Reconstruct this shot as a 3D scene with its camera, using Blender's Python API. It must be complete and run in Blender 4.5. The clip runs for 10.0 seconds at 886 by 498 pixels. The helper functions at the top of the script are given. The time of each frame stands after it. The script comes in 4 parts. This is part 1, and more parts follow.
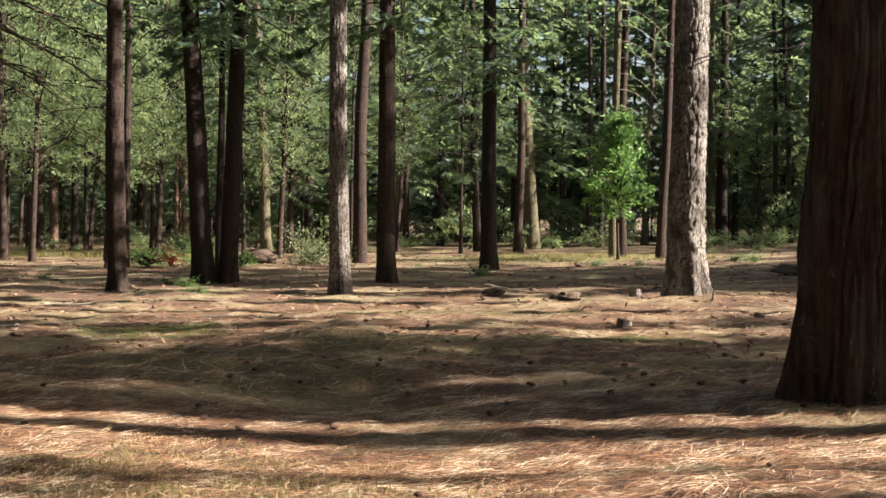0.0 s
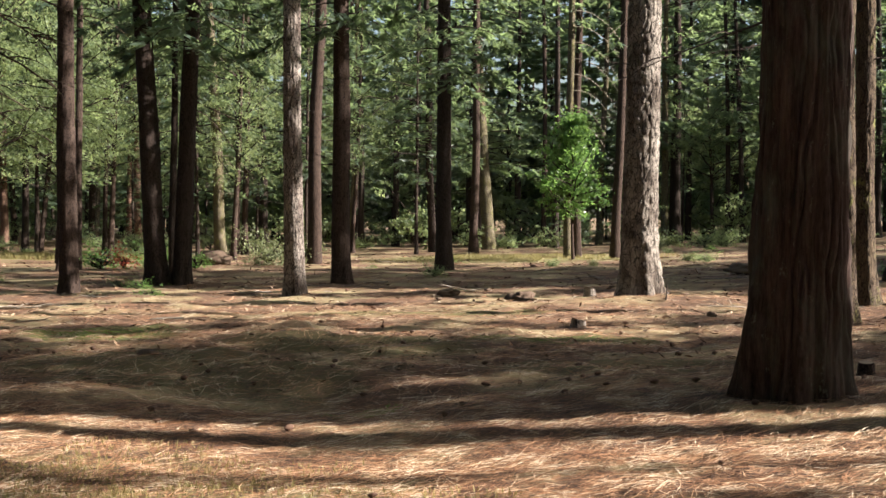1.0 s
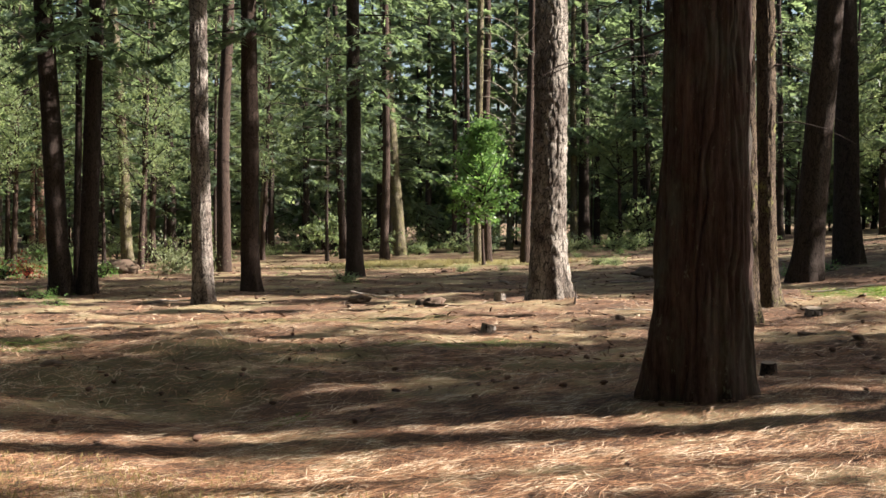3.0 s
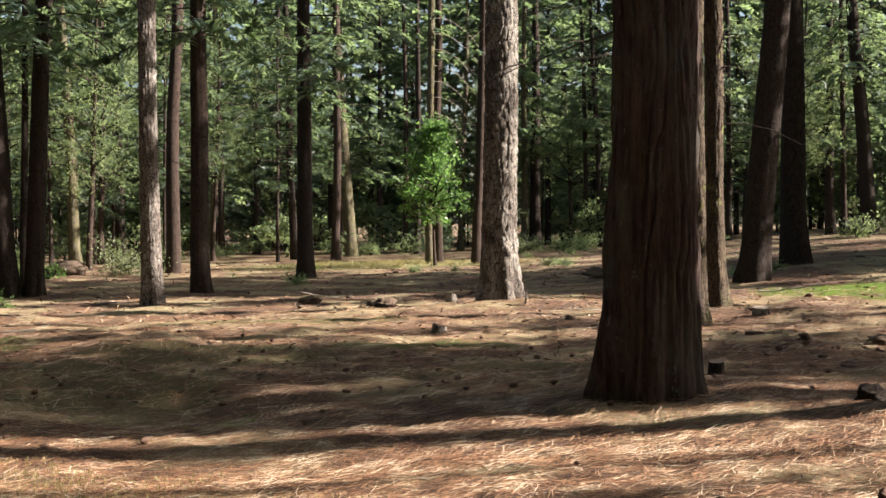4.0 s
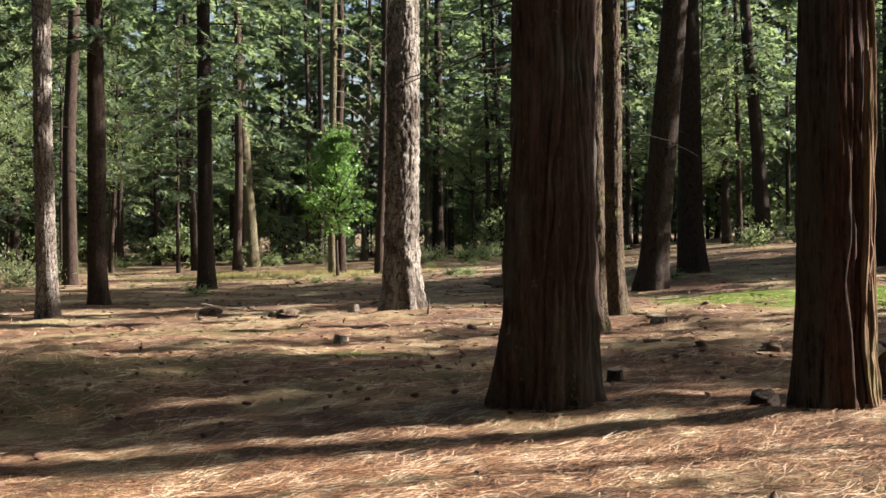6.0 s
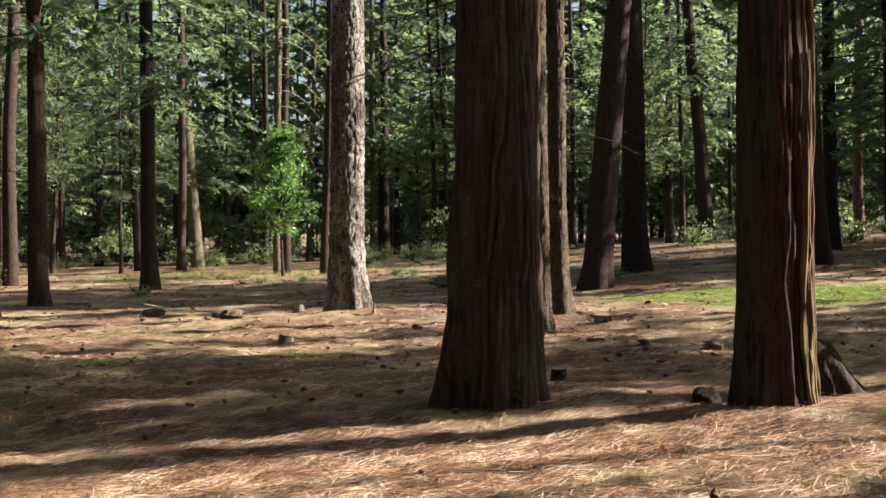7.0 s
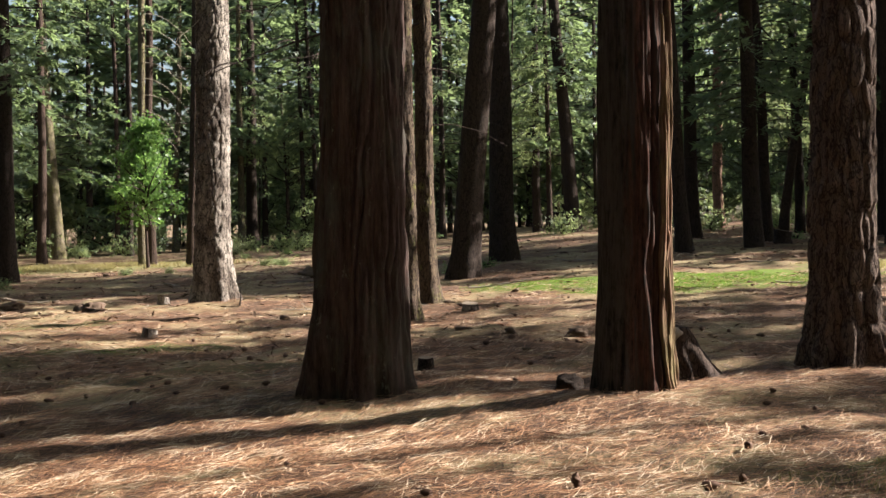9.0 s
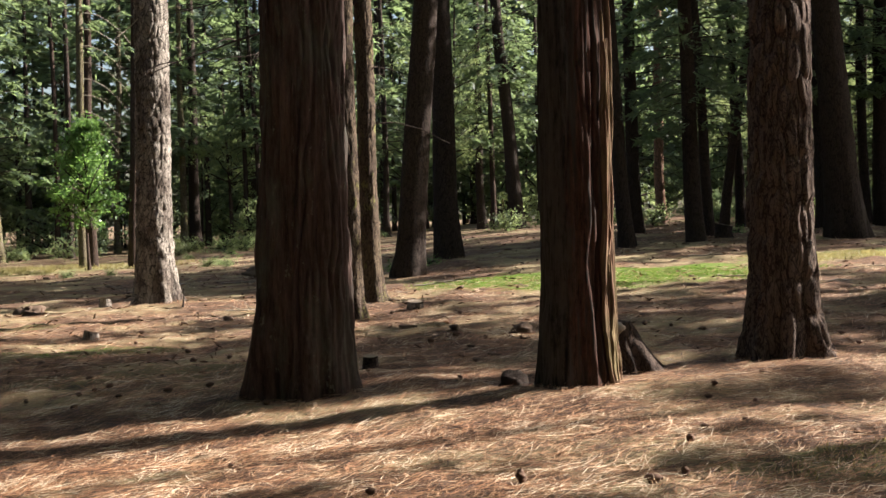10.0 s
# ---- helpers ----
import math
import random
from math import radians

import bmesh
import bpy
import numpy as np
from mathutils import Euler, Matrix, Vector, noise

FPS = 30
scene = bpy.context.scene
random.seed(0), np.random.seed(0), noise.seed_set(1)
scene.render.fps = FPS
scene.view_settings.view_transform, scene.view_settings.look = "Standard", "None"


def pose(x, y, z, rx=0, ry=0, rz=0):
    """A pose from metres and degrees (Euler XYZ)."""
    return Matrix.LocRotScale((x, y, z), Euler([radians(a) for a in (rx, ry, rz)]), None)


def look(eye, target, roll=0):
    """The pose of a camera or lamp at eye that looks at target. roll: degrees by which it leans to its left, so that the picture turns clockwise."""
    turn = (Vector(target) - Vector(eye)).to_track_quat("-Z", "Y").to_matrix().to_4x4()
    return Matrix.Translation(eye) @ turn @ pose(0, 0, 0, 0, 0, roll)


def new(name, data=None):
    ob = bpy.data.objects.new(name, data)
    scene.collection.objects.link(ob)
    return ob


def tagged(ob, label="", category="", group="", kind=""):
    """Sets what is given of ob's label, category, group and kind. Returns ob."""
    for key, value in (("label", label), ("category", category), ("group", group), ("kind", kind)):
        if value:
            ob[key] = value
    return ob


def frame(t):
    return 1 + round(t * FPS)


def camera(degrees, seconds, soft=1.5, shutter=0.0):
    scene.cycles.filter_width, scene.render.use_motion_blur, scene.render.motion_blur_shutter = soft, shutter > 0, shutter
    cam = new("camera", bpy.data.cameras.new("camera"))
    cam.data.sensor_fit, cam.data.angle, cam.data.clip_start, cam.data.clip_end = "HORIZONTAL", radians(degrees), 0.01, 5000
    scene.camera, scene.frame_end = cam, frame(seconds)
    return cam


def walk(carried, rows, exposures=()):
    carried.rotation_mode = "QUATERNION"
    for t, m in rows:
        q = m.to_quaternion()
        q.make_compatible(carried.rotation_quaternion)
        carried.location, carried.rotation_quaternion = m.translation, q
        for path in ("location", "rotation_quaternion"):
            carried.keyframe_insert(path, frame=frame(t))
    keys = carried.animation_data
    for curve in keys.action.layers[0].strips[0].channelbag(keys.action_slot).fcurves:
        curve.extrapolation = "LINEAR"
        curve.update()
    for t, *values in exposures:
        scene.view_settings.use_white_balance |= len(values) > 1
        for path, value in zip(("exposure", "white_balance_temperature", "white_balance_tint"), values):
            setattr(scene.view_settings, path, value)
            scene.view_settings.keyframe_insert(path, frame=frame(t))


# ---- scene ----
# ---- camera: held out on an arm and swung slowly to the right ----
cam = camera(38.85, 10.0, soft=1.5)
EYE, ARM = 1.5, 0.36
ROWS = [
    (0.0, 10.549, -1.555, -0.774),
    (0.5, 9.747, -1.542, -0.612),
    (1.0, 8.526, -1.502, -0.609),
    (1.5, 7.457, -1.413, -0.551),
    (2.0, 6.380, -1.355, -0.286),
    (2.5, 5.420, -1.326, -0.213),
    (2.7, 5.085, -1.255, -0.200),
    (3.8, 2.706, -1.152, -0.120),
    (4.0, 2.296, -1.161, -0.115),
    (4.5, 1.237, -1.215, -0.067),
    (5.0, 0.000, -1.226, -0.171),
    (5.5, -1.076, -0.953, -0.120),
    (5.7, -1.445, -0.780, -0.050),
    (6.8, -4.083, -0.655, 0.090),
    (7.0, -4.548, -0.713, 0.105),
    (7.5, -5.826, -0.807, 0.324),
    (8.0, -7.558, -0.938, 0.553),
    (8.5, -9.024, -1.163, 0.348),
    (9.0, -10.459, -1.197, 0.371),
    (9.5, -11.826, -1.238, 0.776),
    (10.0, -12.962, -1.322, 1.046),
]


def swing(yaw, pitch, roll):
    a = radians(yaw)
    return pose(-ARM * math.sin(a), ARM * math.cos(a), EYE, 90 + pitch, 0, yaw) @ pose(0, 0, 0, 0, 0, -roll)


walk(cam, [(t, swing(yaw, pitch, roll)) for t, yaw, pitch, roll in ROWS], exposures=[(0.0, 2.10)])

# ---- daylight ----
SUN_AZIMUTH, SUN_HEIGHT = 88.0, 33.0
world = bpy.data.worlds.new("sky")
scene.world = world
world.use_nodes = True
wn = world.node_tree.nodes
sky = wn.new("ShaderNodeTexSky")
sky.sky_type, sky.sun_disc = "NISHITA", False
sky.dust_density = 3.0
sky.sun_elevation, sky.sun_rotation = radians(SUN_HEIGHT), radians(SUN_AZIMUTH)
wn["Background"].inputs["Strength"].default_value = 0.050
world.node_tree.links.new(sky.outputs["Color"], wn["Background"].inputs["Color"])
sun_data = bpy.data.lights.new("sun", "SUN")
sun_data.energy, sun_data.angle, sun_data.color = 5.0, radians(0.53), (1.0, 0.935, 0.855)
sun = new("sun", sun_data)
sa, se = radians(SUN_AZIMUTH), radians(SUN_HEIGHT)
SUNWARD = Vector((math.sin(sa) * math.cos(se), math.cos(sa) * math.cos(se), math.sin(se)))
sun.matrix_world = look(SUNWARD * 200, (0, 0, 0))

rng = np.random.default_rng(7)


# ---- materials ----
class Nodes:
    """A small wrapper to write node materials in few lines."""

    def __init__(self, name):
        self.mat = bpy.data.materials.new(name)
        self.mat.use_nodes = True
        self.tree = self.mat.node_tree
        self.bsdf = self.tree.nodes["Principled BSDF"]
        self.out = self.tree.nodes["Material Output"]

    def add(self, kind, inputs=(), **props):
        n = self.tree.nodes.new("ShaderNode" + kind)
        for k, v in props.items():
            setattr(n, k, v)
        for k, v in dict(inputs).items():
            self.put(n, k, v)
        return n

    def put(self, n, k, v):
        if isinstance(v, bpy.types.NodeSocket):
            self.tree.links.new(v, n.inputs[k])
        else:
            n.inputs[k].default_value = v

    def coords(self, scale=(1, 1, 1), which="Object"):
        c = self.add("TexCoord")
        return self.add("Mapping", {"Vector": c.outputs[which], "Scale": scale}).outputs[0]

    def noise(self, vec, scale, detail=4.0, rough=0.6):
        return self.add("TexNoise", {"Vector": vec, "Scale": scale, "Detail": detail, "Roughness": rough}).outputs["Fac"]

    def ramp(self, fac, *stops):
        r = self.add("ValToRGB", {"Fac": fac})
        while len(r.color_ramp.elements) < len(stops):
            r.color_ramp.elements.new(0.5)
        for e, (p, c) in zip(r.color_ramp.elements, stops):
            e.position, e.color = p, (*c, 1)
        return r.outputs["Color"]

    def mix(self, fac, a, b, mode="MIX"):
        m = self.add("Mix", data_type="RGBA", blend_type=mode)
        for i, v in ((0, fac), (6, a), (7, b)):
            if isinstance(v, bpy.types.NodeSocket):
                self.tree.links.new(v, m.inputs[i])
            else:
                m.inputs[i].default_value = v if i == 0 else (*v, 1)
        return m.outputs[2]

    def math(self, op, a, b=0.0, clamp=False):
        m = self.add("Math", operation=op, use_clamp=clamp)
        self.put(m, 0, a), self.put(m, 1, b)
        return m.outputs[0]

    def bump(self, height, strength=0.5, distance=0.02):
        b = self.add("Bump", {"Height": height, "Strength": strength, "Distance": distance})
        self.put(self.bsdf, "Normal", b.outputs[0])

    def done(self, color, rough=0.85, spec=0.2):
        self.put(self.bsdf, "Base Color", color)
        self.put(self.bsdf, "Roughness", rough)
        self.put(self.bsdf, "Specular IOR Level", spec)
        return self.mat


def bark_material(name, plate, crevice, tint, tall=0.16, moss=0.0, cell=15.0, relief=0.011):
    """Plated bark: flaky long plates between ragged cracks, with stains and flecks of moss."""
    n = Nodes(name)
    v = n.coords((1, 1, tall))
    push = n.add("TexNoise", {"Vector": n.coords((1, 1, 0.5)), "Scale": 11.0, "Detail": 4.0}).outputs["Color"]
    vv = n.add("VectorMath", {0: v, 1: n.mix(0.16, (0, 0, 0), push)}, operation="ADD").outputs[0]
    wide = n.add("TexVoronoi", {"Vector": vv, "Scale": cell}, feature="DISTANCE_TO_EDGE").outputs["Distance"]
    flakes = n.add("TexVoronoi", {"Vector": vv, "Scale": cell * 2.7}, feature="DISTANCE_TO_EDGE").outputs["Distance"]
    grain = n.noise(n.coords((1, 1, 0.35)), 55.0, 6, 0.75)
    blotch = n.noise(n.coords((1, 1, 0.5)), 3.1, 5, 0.65)
    crack = n.ramp(n.math("ADD", wide, n.math("MULTIPLY", n.math("SUBTRACT", grain, 0.5), 0.16)), (0.0, (0, 0, 0)), (0.09, (1, 1, 1)))
    small = n.ramp(n.math("ADD", flakes, n.math("MULTIPLY", n.math("SUBTRACT", grain, 0.5), 0.12)), (0.0, (0.35, 0.35, 0.35)), (0.09, (1, 1, 1)))
    body = n.mix(n.ramp(grain, (0.3, (0, 0, 0)), (0.68, (1, 1, 1))), tuple(c * 0.55 for c in plate), plate)
    body = n.mix(n.ramp(blotch, (0.40, (0, 0, 0)), (0.60, (1, 1, 1))), body, tint)
    body = n.mix(1.0, body, small, "MULTIPLY")
    if moss:
        fleck = n.noise(n.coords((1, 1, 0.6)), 5.0, 6, 0.75)
        body = n.mix(n.ramp(fleck, (0.62 - moss * 0.3, (0, 0, 0)), (0.70 - moss * 0.2, (1, 1, 1))), body, (0.15, 0.145, 0.05))
    col = n.mix(crack, crevice, body)
    h = n.math("ADD", n.math("MULTIPLY", crack, 0.6), n.math("ADD", n.math("MULTIPLY", grain, 0.5), n.math("MULTIPLY", small, 0.3)))
    n.bump(h, 1.0, relief)
    return n.done(col, 0.92, 0.12)


def fibre_material(name, strip, groove, stain):
    """Cedar bark: long stringy strips and grooves, stained grey-green in patches."""
    n = Nodes(name)
    long = n.noise(n.coords((1, 1, 0.06)), 17.0, 6, 0.66)
    string = n.noise(n.coords((1, 1, 0.10)), 70.0, 4, 0.7)
    break_ = n.noise(n.coords((1, 1, 0.4)), 9.0, 6, 0.75)
    blotch = n.noise(n.coords((1, 1, 0.45)), 2.6, 5, 0.7)
    f = n.math("ADD", n.math("MULTIPLY", long, 0.46), n.math("ADD", n.math("MULTIPLY", string, 0.24), n.math("MULTIPLY", break_, 0.30)))
    col = n.ramp(f, (0.38, groove), (0.47, tuple(c * 0.6 for c in strip)), (0.56, strip), (0.68, tuple(min(1, c * 1.8) for c in strip)))
    col = n.mix(n.ramp(blotch, (0.48, (0, 0, 0)), (0.66, (0.85, 0.85, 0.85))), col, n.mix(string, tuple(c * 0.5 for c in stain), stain))
    fleck = n.noise(n.coords((1, 1, 0.55)), 13.0, 6, 0.8)
    col = n.mix(n.ramp(fleck, (0.60, (0, 0, 0)), (0.66, (0.8, 0.8, 0.8))), col, tuple(min(1, c * 1.5) for c in stain))
    n.bump(f, 1.0, 0.009)
    return n.done(col, 0.93, 0.1)


def split_cedar_material(name, old, bare, groove):
    """Old cedar: dark grey-brown bark on most of the stem, bare red strings on one face."""
    n = Nodes(name)
    long = n.noise(n.coords((1, 1, 0.06)), 19.0, 6, 0.66)
    string = n.noise(n.coords((1, 1, 0.09)), 75.0, 4, 0.7)
    flake = n.noise(n.coords((1, 1, 0.45)), 16.0, 6, 0.75)
    f = n.math("ADD", n.math("MULTIPLY", long, 0.4), n.math("ADD", n.math("MULTIPLY", string, 0.25), n.math("MULTIPLY", flake, 0.35)))
    face = n.add("VectorMath", {0: n.add("TexCoord").outputs["Object"], 1: (2.2, -2.2, 0.0)}, operation="DOT_PRODUCT").outputs["Value"]
    face = n.ramp(n.math("ADD", face, n.math("MULTIPLY", n.math("SUBTRACT", n.noise(n.coords((1, 1, 0.25)), 5.0, 5, 0.6), 0.5), 0.9)), (0.22, (0, 0, 0)), (0.38, (1, 1, 1)))
    tone = n.mix(face, old, n.mix(n.ramp(long, (0.45, (0, 0, 0)), (0.6, (1, 1, 1))), bare, tuple(c * 0.6 for c in old)))
    col = n.mix(n.ramp(f, (0.40, (0, 0, 0)), (0.53, (1, 1, 1))), groove, tone)
    col = n.mix(n.ramp(f, (0.56, (0, 0, 0)), (0.70, (0.8, 0.8, 0.8))), col, n.mix(1.0, tone, (1.7, 1.6, 1.5), "MULTIPLY"))
    n.bump(f, 1.0, 0.010)
    return n.done(col, 0.93, 0.1)


BARK = {
    "pine": bark_material("pine_bark", (0.37, 0.322, 0.28), (0.008, 0.006, 0.005), (0.10, 0.079, 0.066), 0.42, 0.0, 12.0, 0.007),
    "russet": bark_material("russet_bark", (0.155, 0.112, 0.092), (0.024, 0.016, 0.014), (0.111, 0.077, 0.063), 0.10, 0.0, 14.0),
    "cedar": fibre_material("cedar_bark", (0.078, 0.050, 0.043), (0.012, 0.008, 0.007), (0.098, 0.094, 0.078)),
    "redcedar": split_cedar_material("split_cedar_bark", (0.050, 0.042, 0.038), (0.085, 0.040, 0.030), (0.010, 0.008, 0.007)),
    "lichen": bark_material("lichened_bark", (0.146, 0.106, 0.071), (0.013, 0.009, 0.007), (0.077, 0.054, 0.041), 0.3, 0.2),
    "brown": bark_material("brown_bark", (0.087, 0.058, 0.045), (0.014, 0.009, 0.009), (0.061, 0.042, 0.034), 0.28),
    "dark": bark_material("dark_bark", (0.065, 0.046, 0.038), (0.013, 0.008, 0.007), (0.047, 0.035, 0.029), 0.28),
    "pale": bark_material("pale_bark", (0.33, 0.285, 0.25), (0.011, 0.008, 0.007), (0.13, 0.10, 0.085), 0.4, 0.0, 13.0, 0.006),
    "moss": bark_material("mossy_bark", (0.20, 0.165, 0.12), (0.024, 0.018, 0.013), (0.14, 0.118, 0.068), 0.3, 0.3),
    "pink": bark_material("pinkish_bark", (0.29, 0.165, 0.12), (0.04, 0.024, 0.018), (0.22, 0.135, 0.10), 0.3),
}
BARK_WORDS = {"russet": "thick russet plated bark", "pine": "grey-brown plated bark", "cedar": "dark fibrous brown bark", "redcedar": "fibrous reddish-brown bark", "brown": "brown furrowed bark", "lichen": "brown bark flecked with lichen", "dark": "dark furrowed bark",
              "pale": "pale grey flaky bark", "moss": "moss-flecked bark", "pink": "pinkish sunlit bark"}


def leaf_material(name, a, b, glow, rough=0.5):
    """Leaves or needles: two greens that vary leaf by leaf, light shining through."""
    n = Nodes(name)
    isle = n.add("NewGeometry").outputs["Random Per Island"]
    who = n.add("ObjectInfo").outputs["Random"]
    spray = n.ramp(n.noise(n.coords(), 1.3, 3, 0.65), (0.38, (0, 0, 0)), (0.62, (1, 1, 1)))
    col = n.mix(n.math("ADD", n.math("MULTIPLY", isle, 0.3), n.math("MULTIPLY", spray, 0.7)), a, b)
    col = n.mix(n.math("MULTIPLY", who, 0.4), col, tuple(c * 0.6 for c in a))
    n.done(col, rough, 0.3)
    tr = n.add("BsdfTranslucent", {"Color": n.mix(spray, tuple(c * 0.65 for c in glow), glow)})
    mixed = n.add("MixShader", {0: 0.45, 1: n.bsdf.outputs[0], 2: tr.outputs[0]})
    n.tree.links.new(mixed.outputs[0], n.out.inputs[0])
    return n.mat


LEAF = {
    "fir": leaf_material("fir_needles", (0.037, 0.064, 0.048), (0.106, 0.146, 0.097), (0.33, 0.44, 0.19)),
    "pine": leaf_material("pine_needles", (0.048, 0.074, 0.052), (0.122, 0.154, 0.100), (0.34, 0.43, 0.19)),
    "oak": leaf_material("oak_leaves", (0.054, 0.090, 0.050), (0.185, 0.235, 0.118), (0.52, 0.62, 0.26)),
    "yellow": leaf_material("turning_leaves", (0.13, 0.14, 0.045), (0.30, 0.24, 0.07), (0.50, 0.44, 0.11)),
    "holly": leaf_material("glossy_leaves", (0.045, 0.10, 0.032), (0.10, 0.19, 0.055), (0.34, 0.56, 0.14), 0.35),
    "sage": leaf_material("sage_leaves", (0.16, 0.19, 0.10), (0.28, 0.30, 0.17), (0.25, 0.28, 0.12)),
    "red": leaf_material("red_leaves", (0.30, 0.05, 0.03), (0.42, 0.12, 0.06), (0.5, 0.10, 0.05)),
}


def ground_material():
    """Needle litter: brown and straw streaks over dark duff, with moss and short grass in patches."""
    n = Nodes("needle_litter")
    flat = n.coords()
    fine = n.noise(n.coords((1, 2.6, 1)), 26.0, 6, 0.75)
    strands = n.noise(n.coords((3.2, 14, 1)), 6.0, 5, 0.8)
    band = n.noise(n.coords((0.5, 1.6, 1)), 1.7, 6, 0.7)
    big = n.noise(flat, 0.55, 5, 0.6)
    mid = n.noise(flat, 2.4, 5, 0.65)
    col = n.ramp(n.math("ADD", n.math("MULTIPLY", fine, 0.6), n.math("MULTIPLY", strands, 0.4)),
                 (0.33, (0.026, 0.017, 0.012)), (0.46, (0.10, 0.060, 0.041)), (0.57, (0.22, 0.138, 0.094)), (0.72, (0.46, 0.35, 0.255)))
    col = n.mix(n.ramp(mid, (0.40, (0, 0, 0)), (0.62, (0.75, 0.75, 0.75))), col, (0.125, 0.076, 0.050), "MIX")
    col = n.mix(n.ramp(band, (0.50, (0, 0, 0)), (0.62, (0.65, 0.65, 0.65))), col, n.mix(fine, (0.11, 0.050, 0.027), (0.33, 0.18, 0.095)))
    clot = n.noise(n.coords((1, 1.7, 1)), 7.0, 5, 0.7)
    col = n.mix(n.ramp(clot, (0.36, (0.85, 0.85, 0.85)), (0.50, (0, 0, 0))), col, (0.055, 0.033, 0.023))
    straw = n.mix(fine, (0.17, 0.132, 0.066), (0.42, 0.35, 0.205))
    col = n.mix(n.ramp(big, (0.47, (0, 0, 0)), (0.60, (0.8, 0.8, 0.8))), col, straw)
    pos = n.add("TexCoord").outputs["Object"]
    rag = n.noise(flat, 1.6, 5, 0.7)
    for x, y, a, b, tone in MOSS:
        d = n.add("VectorMath", {0: pos, 1: (x, y, 0)}, operation="SUBTRACT").outputs[0]
        d = n.add("VectorMath", {0: d, 1: (1 / a, 1 / b, 0)}, operation="MULTIPLY").outputs[0]
        d = n.add("VectorMath", {0: d}, operation="LENGTH").outputs["Value"]
        m = n.math("SUBTRACT", n.math("ADD", d, n.math("MULTIPLY", rag, 1.3)), 0.65)
        m = n.ramp(m, (0.75, (1, 1, 1)), (1.0, (0, 0, 0)))
        col = n.mix(n.math("MULTIPLY", m, 0.85), col, n.mix(fine, tuple(c * 0.6 for c in tone), tuple(c * 1.3 for c in tone)))
    n.bump(n.math("ADD", n.math("MULTIPLY", fine, 0.6), n.math("MULTIPLY", strands, 0.6)), 0.9, 0.014)
    return n.done(n.mix(1.0, col, (0.88, 0.88, 0.9), "MULTIPLY"), 0.95, 0.1)


# patches of moss and short grass on the forest floor: x, y, half sizes, colour
MOSS = [
    (-7.3, 17.1, 1.3, 1.4, (0.085, 0.105, 0.03)), (-2.4, 11.4, 0.6, 0.6, (0.085, 0.095, 0.035)), (-0.9, 15.9, 1.4, 0.6, (0.10, 0.105, 0.04)),
    (8.7, 21.3, 3.1, 2.5, (0.12, 0.19, 0.03)), (6.4, 22.9, 1.9, 1.9, (0.11, 0.17, 0.03)), (14.2, 23.2, 3.0, 1.3, (0.17, 0.18, 0.06)), (-4.3, 49.8, 6.0, 6.0, (0.20, 0.19, 0.08)),
    (-24.3, 47.3, 7.0, 3.0, (0.22, 0.20, 0.08)), (4.2, 6.7, 1.2, 0.5, (0.12, 0.12, 0.05)), (-3.3, 20.6, 2.5, 0.6, (0.13, 0.12, 0.05)),
    (-3.4, 7.9, 2.2, 1.0, (0.20, 0.165, 0.08)), (-5.0, 13.2, 2.6, 1.3, (0.115, 0.10, 0.05)), (-3.4, 15.0, 1.8, 0.8, (0.12, 0.105, 0.05)),
    (-1.4, 7.1, 2.2, 0.6, (0.18, 0.155, 0.08)), (-0.2, 13.6, 1.6, 0.5, (0.115, 0.10, 0.05)),
]


# ---- the lie of the land ----
def ramp01(v):
    v = np.clip(v, 0, 1)
    return v * v * (3 - 2 * v)


def hash01(i, j, k):
    """A repeatable random number from 0 to 1 for whole numbers i, j, k."""
    h = (i.astype(np.int64) * 374761393 + j.astype(np.int64) * 668265263 + k.astype(np.int64) * 1274126177) & 0xFFFFFFFF
    h = ((h ^ (h >> 13)) * 1103515245) & 0xFFFFFFFF
    h = ((h ^ (h >> 16)) * 2246822519) & 0xFFFFFFFF
    return ((h ^ (h >> 15)) & 0xFFFF) / 65535.0


def vnoise(x, y, z):
    """Smooth noise from -1 to 1 over arrays of the same shape."""
    x, y, z = np.broadcast_arrays(np.asarray(x, float), np.asarray(y, float), np.asarray(z, float))
    i, j, k = np.floor(x), np.floor(y), np.floor(z)
    fx, fy, fz = ramp01(x - i), ramp01(y - j), ramp01(z - k)
    out = 0.0
    for a in (0, 1):
        for b in (0, 1):
            for c in (0, 1):
                w = (fx if a else 1 - fx) * (fy if b else 1 - fy) * (fz if c else 1 - fz)
                out = out + w * hash01(i + a, j + b, k + c)
    return out * 2 - 1


BUMPS = [  # x, y, width, depth, height
    (0.35, 22.6, 1.5, 0.75, 0.13), (3.46, 9.55, 1.5, 0.8, 0.02), (-3.19, 11.99, 1.5, 0.9, -0.20), (-4.10, 15.51, 1.7, 0.9, 0.16), (-5.38, 13.94, 1.0, 1.0, 0.12),
    (-2.2, 9.0, 3.2, 4.0, -0.18), (-4.68, 17.50, 0.5, 0.25, 0.12), (1.36, 11.22, 1.1, 0.8, 0.05), (5.97, 10.79, 1.6, 0.9, 0.02), (3.9, 9.6, 1.1, 0.5, 0.06),
]


